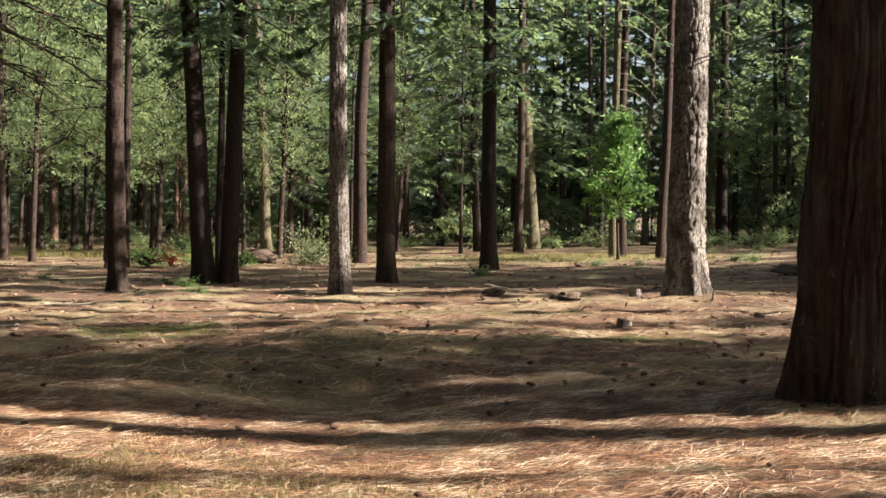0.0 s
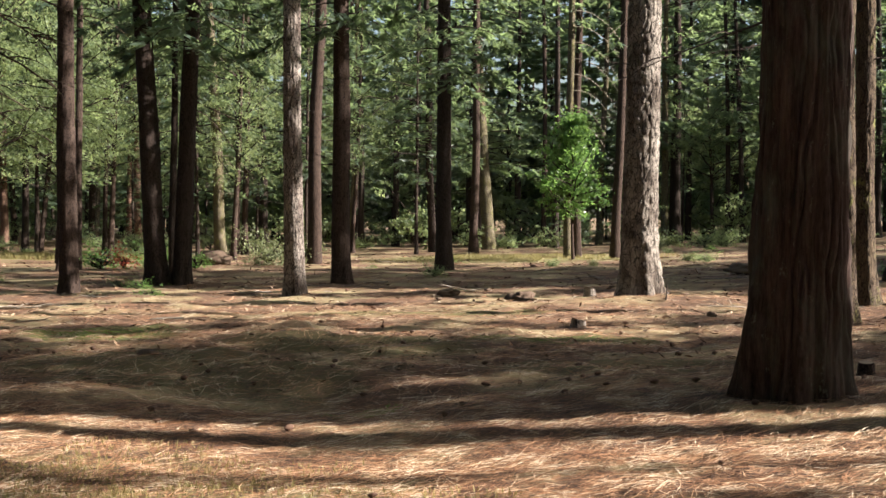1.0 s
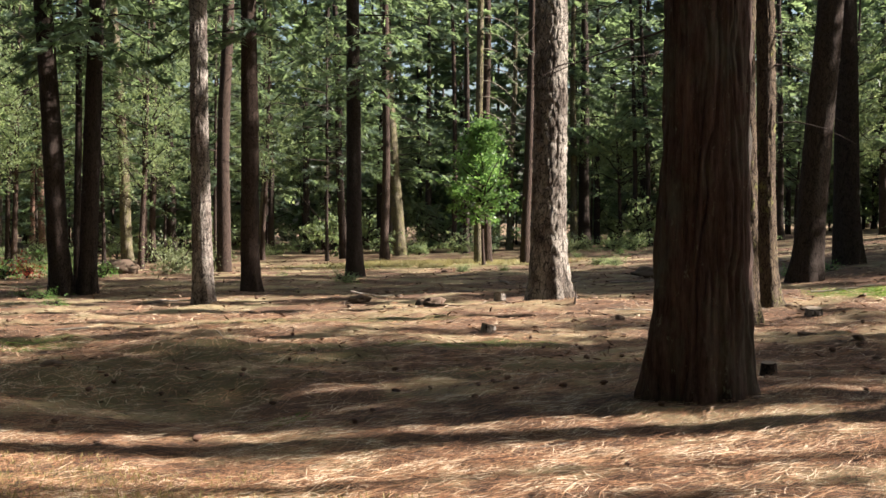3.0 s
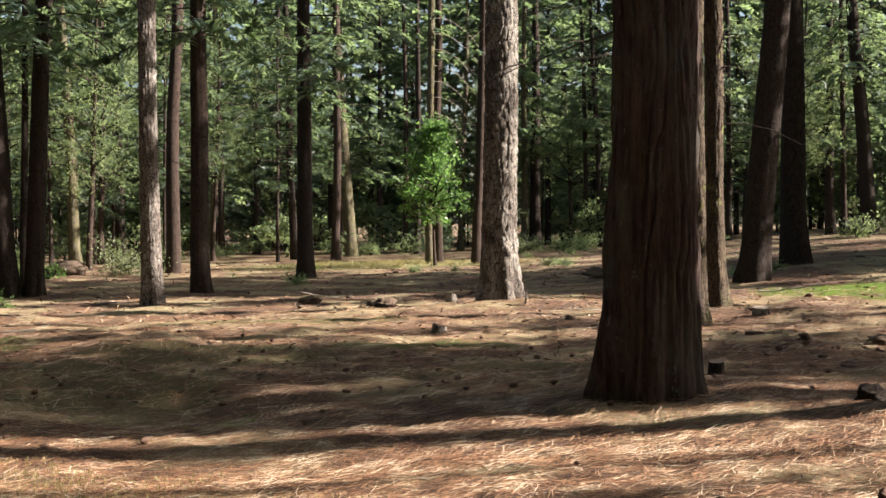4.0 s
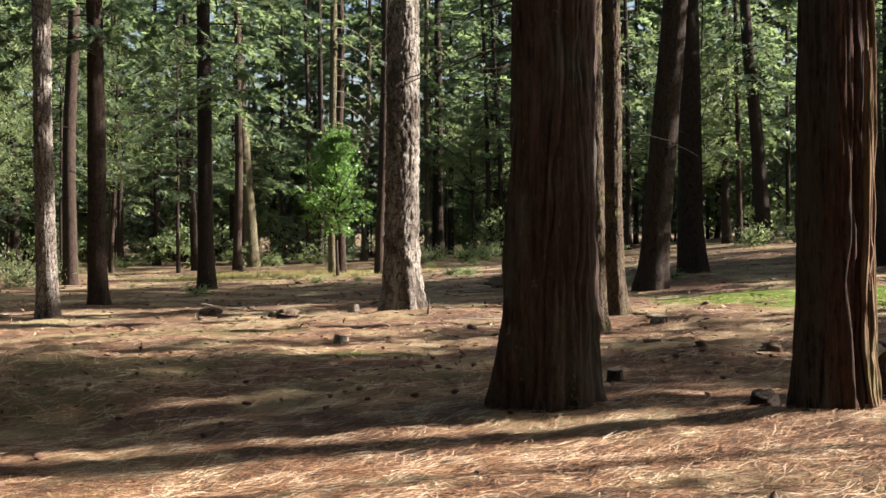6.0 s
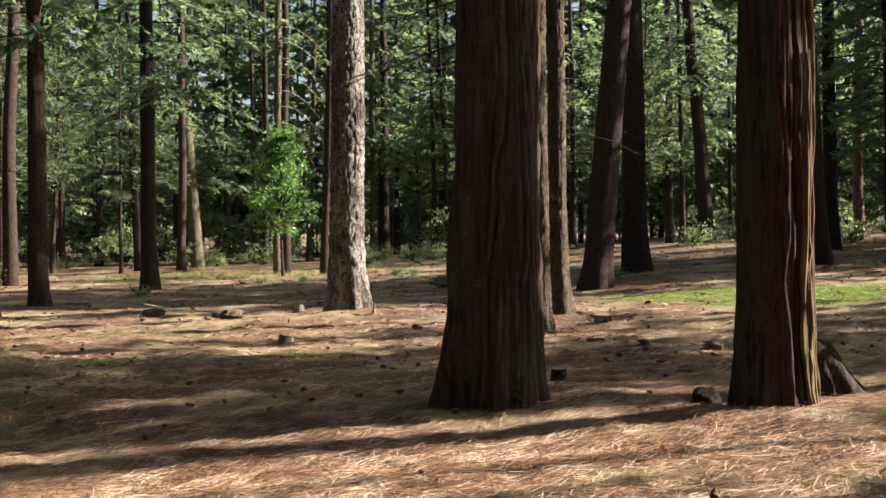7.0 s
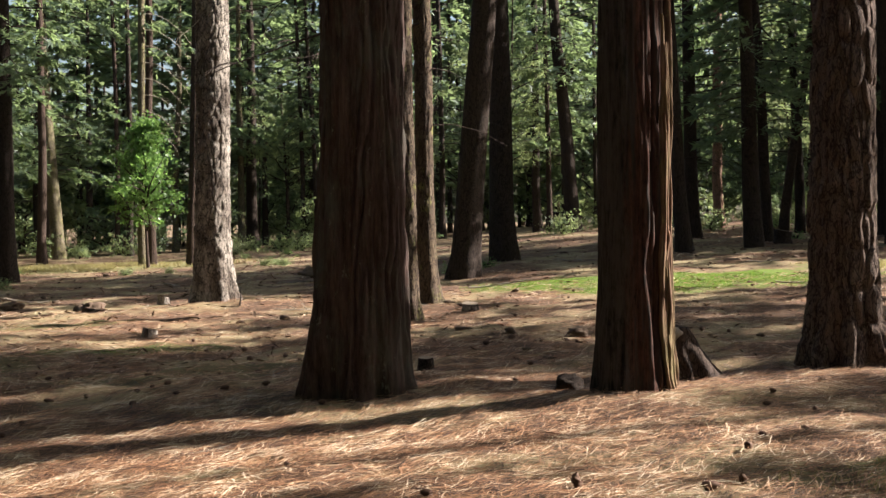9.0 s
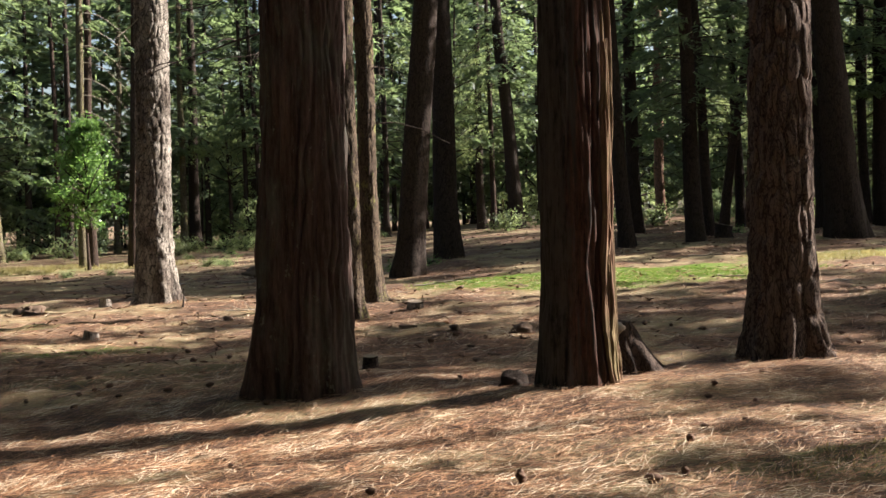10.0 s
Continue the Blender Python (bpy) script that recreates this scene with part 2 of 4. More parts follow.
def land(x, y):
    x, y = np.asarray(x, float), np.asarray(y, float)
    r = np.hypot(x, y)
    az = np.degrees(np.arctan2(x, y))
    z = 0.026 * np.clip(r - 13, 0, 62) * ramp01((az - 2) / 24) * ramp01((100 - np.abs(az)) / 30) + 0.33 * np.tanh(x / 11.0)
    for bx, by, w, d, h in BUMPS:
        z = z + h * np.exp(-((x - bx) / w) ** 2 - ((y - by) / d) ** 2)
    z = z + 0.013 * np.sin(x * 3.1 + 2 * np.sin(y * 2.3)) * np.sin(y * 5.3 + 1.5 * np.sin(x * 1.9)) * np.clip(r / 8, 0, 1)
    z = z + 0.02 * np.sin(x * 1.3 + 0.7 * np.sin(y * 0.9)) * np.sin(y * 1.1 + x * 0.4) * np.clip(r / 8, 0, 1)
    near = np.clip((30 - r) / 8, 0, 1) * np.clip(r / 5, 0, 1)
    z = z + near * (0.014 * vnoise(x * 4.3, y * 5.1, 0.0) + 0.011 * vnoise(x * 10.7, y * 12.3, 3.0))
    z = z + np.clip((r - 9) / 4, 0, 1) * np.clip((48 - r) / 15, 0, 1) * (0.030 * vnoise(x * 1.7, y * 2.6, 8.0) + 0.022 * vnoise(x * 3.6, y * 4.4, 5.0))
    return z


def mesh_from(name, verts, faces, smooth=False):
    """A mesh from arrays: faces all with the same number of corners."""
    verts, faces = np.asarray(verts, np.float32), np.asarray(faces, np.int32)
    me = bpy.data.meshes.new(name)
    k = faces.shape[1]
    me.vertices.add(len(verts)), me.loops.add(faces.size), me.polygons.add(len(faces))
    me.vertices.foreach_set("co", verts.ravel())
    me.loops.foreach_set("vertex_index", faces.ravel())
    me.polygons.foreach_set("loop_start", np.arange(0, faces.size, k, dtype=np.int32))
    if smooth:
        me.polygons.foreach_set("use_smooth", np.ones(len(faces), bool))
    me.update(calc_edges=True)
    return me


def part(name, me, material, parent=None, label=""):
    """Links a mesh as one object, under a thing or a part if one is given."""
    if isinstance(me, bmesh.types.BMesh):
        bm, me = me, bpy.data.meshes.new(name)
        bm.to_mesh(me), bm.free()
    ob = new(name, me)
    if not me.materials:
        me.materials.append(material)
    if parent:
        ob.parent = parent
    return tagged(ob, label)


def grid_faces(rows, cols, closed=False):
    i, j = np.meshgrid(np.arange(rows - 1), np.arange(cols if closed else cols - 1), indexing="ij")
    i, j = i.ravel(), j.ravel()
    k = (j + 1) % cols
    return np.stack([i * cols + j, i * cols + k, (i + 1) * cols + k, (i + 1) * cols + j], 1)


def build_ground():
    az = np.radians(np.concatenate([np.arange(-36, 38, 0.25), np.arange(38, 324, 4.0)]))
    r = np.concatenate([[0.05, 1, 2, 3, 4], np.geomspace(5, 13, 150), np.geomspace(13.1, 30, 106), np.geomspace(30.8, 60, 28), np.geomspace(63, 3000, 30)])
    rr, aa = np.meshgrid(r, az, indexing="ij")
    x, y = rr * np.sin(aa), rr * np.cos(aa)
    f = grid_faces(len(r), len(az), True)[:, ::-1]
    ob = part("ground", mesh_from("ground", np.stack([x, y, land(x, y)], -1).reshape(-1, 3), f, True), ground_material())
    return tagged(ob, "forest floor of brown pine needles with mossy patches", "ground", kind="structure")


build_ground()


# ---- trees ----
def cells(u, v, wrap, seed):
    """Uneven cells over the plane, wrapping round in u: the distance to the cell's edge and a random number for each cell."""
    i0, j0 = np.floor(u), np.floor(v)
    near, second, ident = np.full(u.shape, 9.0), np.full(u.shape, 9.0), np.zeros(u.shape)
    k = np.full(u.shape, seed)
    for di in (-1, 0, 1):
        for dj in (-1, 0, 1):
            i, j = i0 + di, j0 + dj
            iw = np.mod(i, wrap)
            d = np.hypot(i + 0.15 + 0.7 * hash01(iw, j, k) - u, j + 0.1 + 0.8 * hash01(iw, j, k + 7) - v)
            closer = d < near
            second = np.where(closer, near, np.minimum(second, d))
            ident = np.where(closer, hash01(iw, j, k + 13), ident)
            near = np.where(closer, d, near)
    return second - near, ident


def trunk_mesh(diameter, height, lean, rough, segs, rings, flare=0.45, lobes=5, seed=0.0, relief="plates", piece=0.09, tall=0.22, side=None, gash=None, fine_to=8.0, crook=0.0, taper=0.8):
    """A tapered trunk with a flared, lobed foot and bark in relief: plates, or long strips, about piece metres wide and tall metres high.
    lean: metres sideways (x, y) for each metre up; side: the angle towards which the foot spreads most; gash: the angle of an old split that
    runs up from the foot; fine_to: the height up to which the rings lie close; crook: how far the stem wanders."""
    low = int(rings * 0.82)
    z = np.concatenate([np.linspace(-0.25, fine_to, low), fine_to + (height - fine_to) * np.linspace(0, 1, rings - low + 1)[1:]])
    a = np.arange(segs) * 2 * math.pi / segs
    zz, aa = np.meshgrid(z, a, indexing="ij")
    h = np.maximum(zz, 0.0)
    ca, sa_ = np.cos(aa), np.sin(aa)
    r0 = diameter / 2
    base = r0 * np.maximum(0.06, 1 - taper * (h - 1.3) / height)
    foot = np.exp(-h / (0.55 * diameter + 0.12))
    lobe = 0.6 + 0.4 * np.sin(lobes * aa + seed * 3 + 0.8 * np.sin(2 * aa + seed))
    if side is not None:
        lobe = lobe * (0.06 + 1.3 * np.maximum(0.0, np.cos((aa - side) / 2)) ** 4)
    count = max(5, round(2 * math.pi * r0 / piece))
    if relief == "strips":
        u = aa / (2 * math.pi) * count + 1.5 * vnoise(ca * 1.5 + seed, sa_ * 1.5, h * 0.35) + 1.0 * vnoise(ca * 3 + seed, sa_ * 3, h * 1.1) + 0.40 * vnoise(ca * 7, sa_ * 7 + seed, h * 3.1)
        f = np.mod(u, 1)
        who = np.mod(np.floor(u), count)
        v = h / tall + 5 * hash01(who, who, who)
        own = hash01(who, np.floor(v), who + 3) * (1 - ramp01(np.mod(v, 1))) + hash01(who, np.floor(v) + 1, who + 3) * ramp01(np.mod(v, 1))
        side_by = np.where(f < 0.5, who, np.mod(who + 1, count))
        v = h / tall * 1.3 + 3 * hash01(side_by, side_by + 1, side_by)
        deep = hash01(side_by, np.floor(v), side_by) * (1 - ramp01(np.mod(v, 1))) + hash01(side_by, np.floor(v) + 1, side_by) * ramp01(np.mod(v, 1))
        edge = 1 - (0.1 + 0.9 * deep) * (1 - ramp01(np.minimum(f, 1 - f) / (0.10 + 0.22 * deep)))
        skin = edge * 0.75 + 0.8 * own * ramp01(np.minimum(f, 1 - f) / 0.3) + 0.3 * vnoise(ca * 22 * r0 + seed, sa_ * 22 * r0, h * 1.8) + 0.35 * vnoise(ca * 50 * r0, sa_ * 50 * r0 + seed, h * 7) + 0.55 * vnoise(ca * 9 * r0 + seed, sa_ * 9 * r0, h * 2.4)
    else:
        warp = 0.35 * vnoise(ca * 5 * r0 / 0.3 + seed, sa_ * 5 * r0 / 0.3, h * 4)
        edge, own = cells(aa / (2 * math.pi) * count + warp, h / tall + 0.7 * warp, count, int(seed * 10))
        edge = ramp01(edge / 0.30)
        skin = edge * (0.55 + 0.8 * own) + 0.3 * vnoise(ca * 34 * r0 + seed, sa_ * 34 * r0, h * 9)
    toes = np.exp(-h / (0.16 + 0.12 * diameter)) * diameter * 0.10 * vnoise(ca * 2.6 + seed, sa_ * 2.6, h * 1.2)
    rad = base * (1 + flare * foot * lobe) + toes + rough * (skin - 0.6) + rough * 0.9 * vnoise(ca * 1.3 + seed, sa_ * 1.3, h * 0.6)
    if gash is not None:
        off = np.mod(aa - gash + math.pi, 2 * math.pi) - math.pi
        rad = rad - 0.16 * np.exp(-((off - 0.06 * np.sin(h * 6)) / 0.12) ** 2) * np.exp(-(h / 0.5) ** 2) - 0.055 * np.exp(-((off + 0.22 + 0.06 * np.sin(h * 4)) / 0.06) ** 2) * (h < 3.5)
    wx, wy = crook * vnoise(h * 0.22, seed, 0.0) * np.minimum(1, h / 2), crook * vnoise(h * 0.22, seed, 5.0) * np.minimum(1, h / 2)
    verts = np.stack([lean[0] * h + wx + rad * ca, lean[1] * h + wy + rad * sa_, zz], -1)
    return mesh_from("trunk", verts.reshape(-1, 3), grid_faces(rings, segs, True), True)


def stick_arrays(paths, sides=4):
    """Thin tapered tubes along paths of (points, radii), as vertex and face arrays."""
    vs, fs, n = [], [], 0
    ring = [(math.cos(2 * math.pi * k / sides), math.sin(2 * math.pi * k / sides)) for k in range(sides)]
    for pts, radii in paths:
        pts = np.asarray(pts, float)
        way = np.gradient(pts, axis=0)
        way /= np.linalg.norm(way, axis=1, keepdims=True) + 1e-9
        for p_, w, r in zip(pts, way, radii):
            up = np.array((0, 0, 1.0)) if abs(w[2]) < 0.8 else np.array((1.0, 0, 0))
            a = np.cross(w, up)
            a /= np.linalg.norm(a)
            b = np.cross(w, a)
            vs += [p_ + r * (c * a + s * b) for c, s in ring]
        fs.append(grid_faces(len(pts), sides, True) + n)
        n += len(pts) * sides
    return np.array(vs), np.concatenate(fs)


def leaves_mesh(name, at, way, length, width, spikes=False, face=None):
    """Many small leaves: a folded rhombus each, or for needles a narrow spike. face: the way that each one's flat side looks."""
    n = len(at)
    way = way / (np.linalg.norm(way, axis=1, keepdims=True) + 1e-9)
    side = np.cross(way, rng.normal(size=(n, 3)) if face is None else face)
    side /= np.linalg.norm(side, axis=1, keepdims=True) + 1e-9
    length, width = np.broadcast_to(length, n)[:, None], np.broadcast_to(width, n)[:, None]
    if spikes:
        v = np.stack([at + side * width / 2, at + way * length, at - side * width / 2], 1)
        return mesh_from(name, v.reshape(-1, 3), np.arange(3 * n).reshape(n, 3))
    lift = np.cross(way, side) * width * 0.25
    v = np.stack([at, at + way * length * 0.45 + side * width / 2 + lift, at + way * length, at + way * length * 0.45 - side * width / 2 + lift], 1)
    return mesh_from(name, v.reshape(-1, 3), np.arange(4 * n).reshape(n, 4))


def fir_crown(z0, z1, reach, boughs, lets, per, leaf, droop=0.25, low=1.0, roll=0.55, bare=0, fat=0.32):
    """Boughs with flat, hanging side sprays of needles: the foliage mesh and the mesh of the boughs. low: above 1 sets more of the boughs low down;
    roll: how far the sprays turn out of the level; bare: dead twigs on the stem below the crown."""
    u = ((np.arange(boughs) + rng.random(boughs)) / boughs) ** low
    az = np.cumsum(2.4 + rng.normal(0, 0.5, boughs))
    long = reach * np.minimum(1, 0.55 + u * 3) * (1 - u) ** 0.65 * rng.uniform(0.45, 1.2, boughs) + 0.3
    zb = z0 + (z1 - z0) * u
    tilt = rng.normal(0.05, 0.12, boughs) + 0.35 * u
    paths = []
    for k in range(boughs):
        s = np.linspace(0, 1, 4)
        out = long[k] * s
        paths.append((np.stack([np.cos(az[k]) * out, np.sin(az[k]) * out, zb[k] + out * tilt[k] - droop * long[k] * s ** 2], 1), 0.008 + 0.024 * (1 - s) * min(1, long[k] / 3)))
    for _ in range(bare):
        a, h, l = rng.uniform(0, 6.28), rng.uniform(0.3, 1.1) * z0, rng.uniform(0.4, 1.7)
        s = np.linspace(0, 1, 4)
        paths.append((np.stack([np.cos(a + 0.3 * s) * l * s, np.sin(a + 0.3 * s) * l * s, h + l * (0.15 * s - rng.uniform(0.1, 0.6) * s ** 2)], 1), 0.013 - 0.008 * s))
    limbs = mesh_from("boughs", *stick_arrays(paths, 3))
    k = np.repeat(np.arange(boughs), lets)
    m = len(k)
    s = rng.uniform(0.15, 1.0, m) ** 0.85
    out, sgn = long[k] * s, rng.choice([-1.0, 1.0], m)
    c, sn = np.cos(az[k]), np.sin(az[k])
    root = np.stack([c * out, sn * out, zb[k] + out * tilt[k] - droop * long[k] * s ** 2], 1)
    size = (0.40 * long[k] * (1.15 - s) + 0.16) * rng.uniform(0.65, 1.2, m)
    ahead = rng.uniform(0.5, 1.1, m)
    d = np.stack([c * ahead - sn * sgn * 0.75, sn * ahead + c * sgn * 0.75, -rng.uniform(0.05, 0.55, m)], 1)
    d /= np.linalg.norm(d, axis=1, keepdims=True)
    up = np.array((0, 0, 1.0)) + rng.normal(0, roll, (m, 3))
    w = np.cross(up, d)
    w /= np.linalg.norm(w, axis=1, keepdims=True)
    up = np.cross(d, w)
    d, w, up, root, size = (np.repeat(v, per, 0) for v in (d, w, up, root, size))
    n = len(d)
    p = rng.uniform(0.0, 1.0, n)
    sg = rng.choice([-1.0, 1.0], n)
    at = root + d * (size * p)[:, None] - np.array((0, 0, 1.0)) * (0.22 * size * p ** 2)[:, None] + rng.normal(0, 0.02, (n, 3))
    way = d * 0.75 + w * (sg * rng.uniform(0.3, 1.0, n))[:, None] + rng.normal(0, 0.12, (n, 3))
    tip = leaf * (1.2 - 0.55 * p) * rng.uniform(0.7, 1.3, n)
    return leaves_mesh("needles", at, way, tip, tip * fat, True, up + rng.normal(0, 0.25, (n, 3))), limbs


def oak_crown(z0, z1, reach, limbs_n, clumps, per, leaf, puff=0.2, cone=0.0):
    """An uneven broad-leaved crown of many flat-lying clumps on forking limbs, with gaps between them. puff: half the width of a clump;
    cone: how far the crown narrows upwards."""
    paths, tips = [], []
    for k in range(limbs_n):
        a, h = rng.uniform(0, 6.28), z0 + (z1 - z0) * rng.uniform(0.0, 0.95 if cone else 0.6)
        l = reach * rng.uniform(0.6, 1.05) * (1 - cone * (h - z0) / (z1 - z0))
        s = np.linspace(0, 1, 5)[:, None]
        d = np.array((math.cos(a), math.sin(a), rng.uniform(0.1, 0.9)))
        pts = np.array((0, 0, h)) + s * d * l + np.cumsum(rng.normal(0, 0.08 * l, (5, 3)), 0) * s
        paths.append((pts, np.linspace(0.05, 0.012, 5)))
        tips.append(pts[1:])
    tips = np.concatenate(tips)
    sticks = mesh_from("boughs", *stick_arrays(paths, 3))
    pick = tips[rng.integers(0, len(tips), clumps)]
    centre = pick + rng.normal(0, (0.08 if cone else 0.22) * reach, (clumps, 3)) * np.array((1, 1, 0.75))
    centre[:, 2] = np.clip(centre[:, 2], z0 - 0.3, z1 + 0.5)
    wide = np.repeat(puff * rng.uniform(0.6, 1.7, clumps), per)[:, None]
    lie = np.array((0, 0, 1.0)) + rng.normal(0, 0.35, (clumps, 3))
    lie = np.repeat(lie / np.linalg.norm(lie, axis=1, keepdims=True), per, 0)
    off = rng.normal(0, 1, (clumps * per, 3)) * wide
    off -= lie * (off * lie).sum(1, keepdims=True) * 0.65
    at = np.repeat(centre, per, 0) + off
    way = rng.normal(0, 1, (len(at), 3)) + np.array((0, 0, -0.4))
    size = leaf * rng.uniform(0.6, 1.3, len(at))
    return leaves_mesh("leaves", at, way, size, size * 0.72, True, lie + rng.normal(0, 0.5, (len(at), 3))), sticks


CROWNS = {}
for i_ in range(3):
    CROWNS["tall", i_] = fir_crown(4.2 + 1.3 * i_, 24 + i_, 3.6, 66, 12, 9, 0.29, 0.3, 1.5, 0.6, 14, 0.36)
    CROWNS["far", i_] = fir_crown(1.6 + 1.2 * i_, 27, 4.6, 50, 8, 7, 0.62, 0.3, 1.25, 0.6, 4, 0.5)
    CROWNS["cover", i_] = fir_crown(12.5 + i_, 25, 4.4, 44, 8, 6, 0.60, 0.25, 1.2, 0.55, 0, 0.45)
    CROWNS["high", i_] = fir_crown(9.5, 27, 3.5, 42, 10, 6, 0.46, 0.25, 1.0, 0.55, 10, 0.4)
    CROWNS["hang", i_] = fir_crown(6.0, 24, 3.7, 56, 13, 12, 0.25, 0.4, 1.5, 0.6, 10, 0.36)
    CROWNS["top", i_] = fir_crown(15.5, 27, 2.8, 30, 9, 5, 0.60, fat=0.36)
    CROWNS["screen", i_] = fir_crown(0.8, 20, 4.2, 36, 6, 4, 1.5, 0.3, fat=0.5)
    CROWNS["roof", i_] = fir_crown(8.0, 24, 4.6, 26, 6, 4, 1.5, 0.2, fat=0.55)
    CROWNS["slim", i_] = fir_crown(8.0, 26, 1.0, 50, 6, 6, 0.30, 0.2, 1.0, 0.6, 16)
    CROWNS["airy", i_] = fir_crown(8.5, 26, 3.0, 34, 8, 5, 0.5, 0.2)
    CROWNS["young", i_] = fir_crown(1.2 + 0.9 * i_, 11, 2.8, 54, 11, 10, 0.21, 0.3, 1.1, 0.6, 6)
    CROWNS["oak", i_] = oak_crown(3.2, 10, 3.2, 18, 190, 38, 0.10)
    CROWNS["oak_tall", i_] = oak_crown(3.9, 15, 4.0, 26, 380, 40, 0.095)
    CROWNS["oak_far", i_] = oak_crown(1.5, 11, 3.8, 14, 80, 20, 0.40, 0.4)
    CROWNS["bush", i_] = oak_crown(0.3, 2.4, 1.3, 8, 44, 22, 0.13, 0.15)


def tree(x, y, diameter, lean=0.0, bark="brown", crown=("high", 0), needles="fir", scale=1.0, height=0.0, fine=0, label="", group="", rough=0.0, mesh=None, **shape):
    """A tree at x, y: an empty at its foot with the trunk, the boughs and the needles or leaves as its parts. lean: to the right, metres for each metre up.
    mesh: segments round and rings up, where the bark is seen from near by."""
    a = math.atan2(x, y)
    height = height or (25.0 if crown[0] == "tall" else 27.0)
    thing = new("tree")
    thing.location = (x, y, float(land(x, y)))
    tilt = (lean * math.cos(a), -lean * math.sin(a))
    segs, rings = mesh or ((12, 16), (40, 60), (150, 170))[fine]
    shape.setdefault("crook", 0.0 if fine == 2 else 0.05 if fine else 0.10)
    shape.setdefault("fine_to", min(2.0 + 0.22 * math.hypot(x, y), 0.7 * height * scale))
    me = trunk_mesh(diameter, height * scale, tilt, (rough or (0.010, 0.018, 0.04)[fine]) * min(1, diameter / 0.4), segs, rings, seed=(x * 1.7 + y * 0.37) % 9, **shape)
    part("trunk", me, BARK[bark], thing)
    foliage, limbs = CROWNS[crown]
    spin = rng.uniform(0, 360)
    for name, data, mat in (("bough", limbs, BARK["dark"]), ("foliage", foliage, LEAF[needles])):
        ob = part(name, data, mat, thing)
        shear = Matrix(((1, 0, tilt[0], 0), (0, 1, tilt[1], 0), (0, 0, 1, 0), (0, 0, 0, 1)))
        tagged(ob, kind="stuff")
        ob.matrix_local = shear @ pose(0, 0, 0, 0, 0, spin) @ Matrix.Diagonal((scale, scale, scale, 1))
    kind = {"oak": "broad-leaved tree", "oak_tall": "broad-leaved tree", "young": "young fir", "bush": "leafy bush"}.get(crown[0], "tall conifer")
    words = label or f"{kind} with {BARK_WORDS[bark]} rooted in needle litter"
    return tagged(thing, words, "tree", group or "trees of the forest")


def woods(name, spots, label):
    """Many distant or unseen trees joined: trunks, needles and leaves, one mesh each. spots: x, y, diameter, crown, leaf, scale, height."""
    piles = {}
    for x, y, d, crown, leaf, k, height in spots:
        base = np.array((x, y, float(land(x, y))))
        turn = np.array(pose(0, 0, 0, 0, 0, rng.uniform(0, 360)).to_3x3()) * k
        for data, key in ((CROWNS[crown][0], leaf),) + (((CROWNS[crown][1], "wood"),) if crown[0] not in ("screen", "roof", "far") else ()):
            v = np.empty(len(data.vertices) * 3, np.float32)
            data.vertices.foreach_get("co", v)
            f = np.empty(len(data.loops), np.int32)
            data.loops.foreach_get("vertex_index", f)
            piles.setdefault((key, len(data.loops) // len(data.polygons)), []).append((v.reshape(-1, 3) @ turn.T + base, f))
        h = np.linspace(-0.2, height * k, 6)
        a = np.arange(7) * 2 * math.pi / 7
        r = d / 2 * (1.25 - 1.1 * np.linspace(0, 1, 6) ** 0.8)
        v = np.stack([r[:, None] * np.cos(a), r[:, None] * np.sin(a), np.repeat(h[:, None], 7, 1)], -1).reshape(-1, 3) + base
        piles.setdefault(("wood", 4), []).append((v, grid_faces(6, 7, True).ravel().astype(np.int32)))
    for (key, corners), items in piles.items():
        n, vs, fs = 0, [], []
        for v, f in items:
            vs.append(v), fs.append(f + n)
            n += len(v)
        mat = BARK["dark"] if key == "wood" else LEAF[key]
        what = "trunks and boughs" if key == "wood" else "foliage"
        ob = part(name, mesh_from(name, np.concatenate(vs), np.concatenate(fs).reshape(-1, corners)), mat)
        tagged(ob, f"{what} of {label}", "trees", kind="stuff")

# the trees that stand close by
rng = np.random.default_rng(11)
tree(-12.43, 26.79, 0.39, -0.012, "brown", ("high", 2), "fir", fine=1)
tree(-17.32, 36.59, 0.24, 0.008, "brown", ("slim", 0), "fir", fine=1)
tree(-17.19, 37.54, 0.23, 0.008, "brown", ("slim", 2), "fir", fine=1)
tree(-11.63, 30.01, 0.50, -0.066, "dark", ("high", 0), "fir", fine=1)
tree(-11.06, 30.12, 0.43, 0.036, "dark", ("hang", 0), "fir", fine=1)
tree(-12.33, 32.89, 0.19, -0.000, "dark", ("hang", 2), "fir", fine=1)
tree(-7.02, 25.90, 0.395, -0.012, "pale", ("high", 2), "pine", fine=1, mesh=(72, 150), piece=0.08, tall=0.18, rough=0.021)
tree(-11.02, 43.17, 0.49, 0.011, "brown", ("slim", 1), "fir", fine=0)
tree(-7.00, 30.12, 0.43, -0.014, "brown", ("hang", 1), "fir", fine=1)
tree(-5.68, 38.24, 0.49, -0.008, "dark", ("hang", 0), "fir", fine=0)
tree(-14.77, 68.29, 0.35, -0.026, "dark", ("top", 0), "fir", fine=0)
tree(-13.51, 71.77, 0.39, -0.005, "dark", ("top", 1), "fir", fine=0)
tree(-9.51, 60.20, 0.38, -0.041, "dark", ("tall", 1), "fir", fine=0)
tree(-13.68, 80.14, 0.47, -0.004, "dark", ("tall", 1), "fir", fine=0)
tree(-7.08, 56.39, 0.38, 0.003, "brown", ("high", 0), "fir", fine=0)
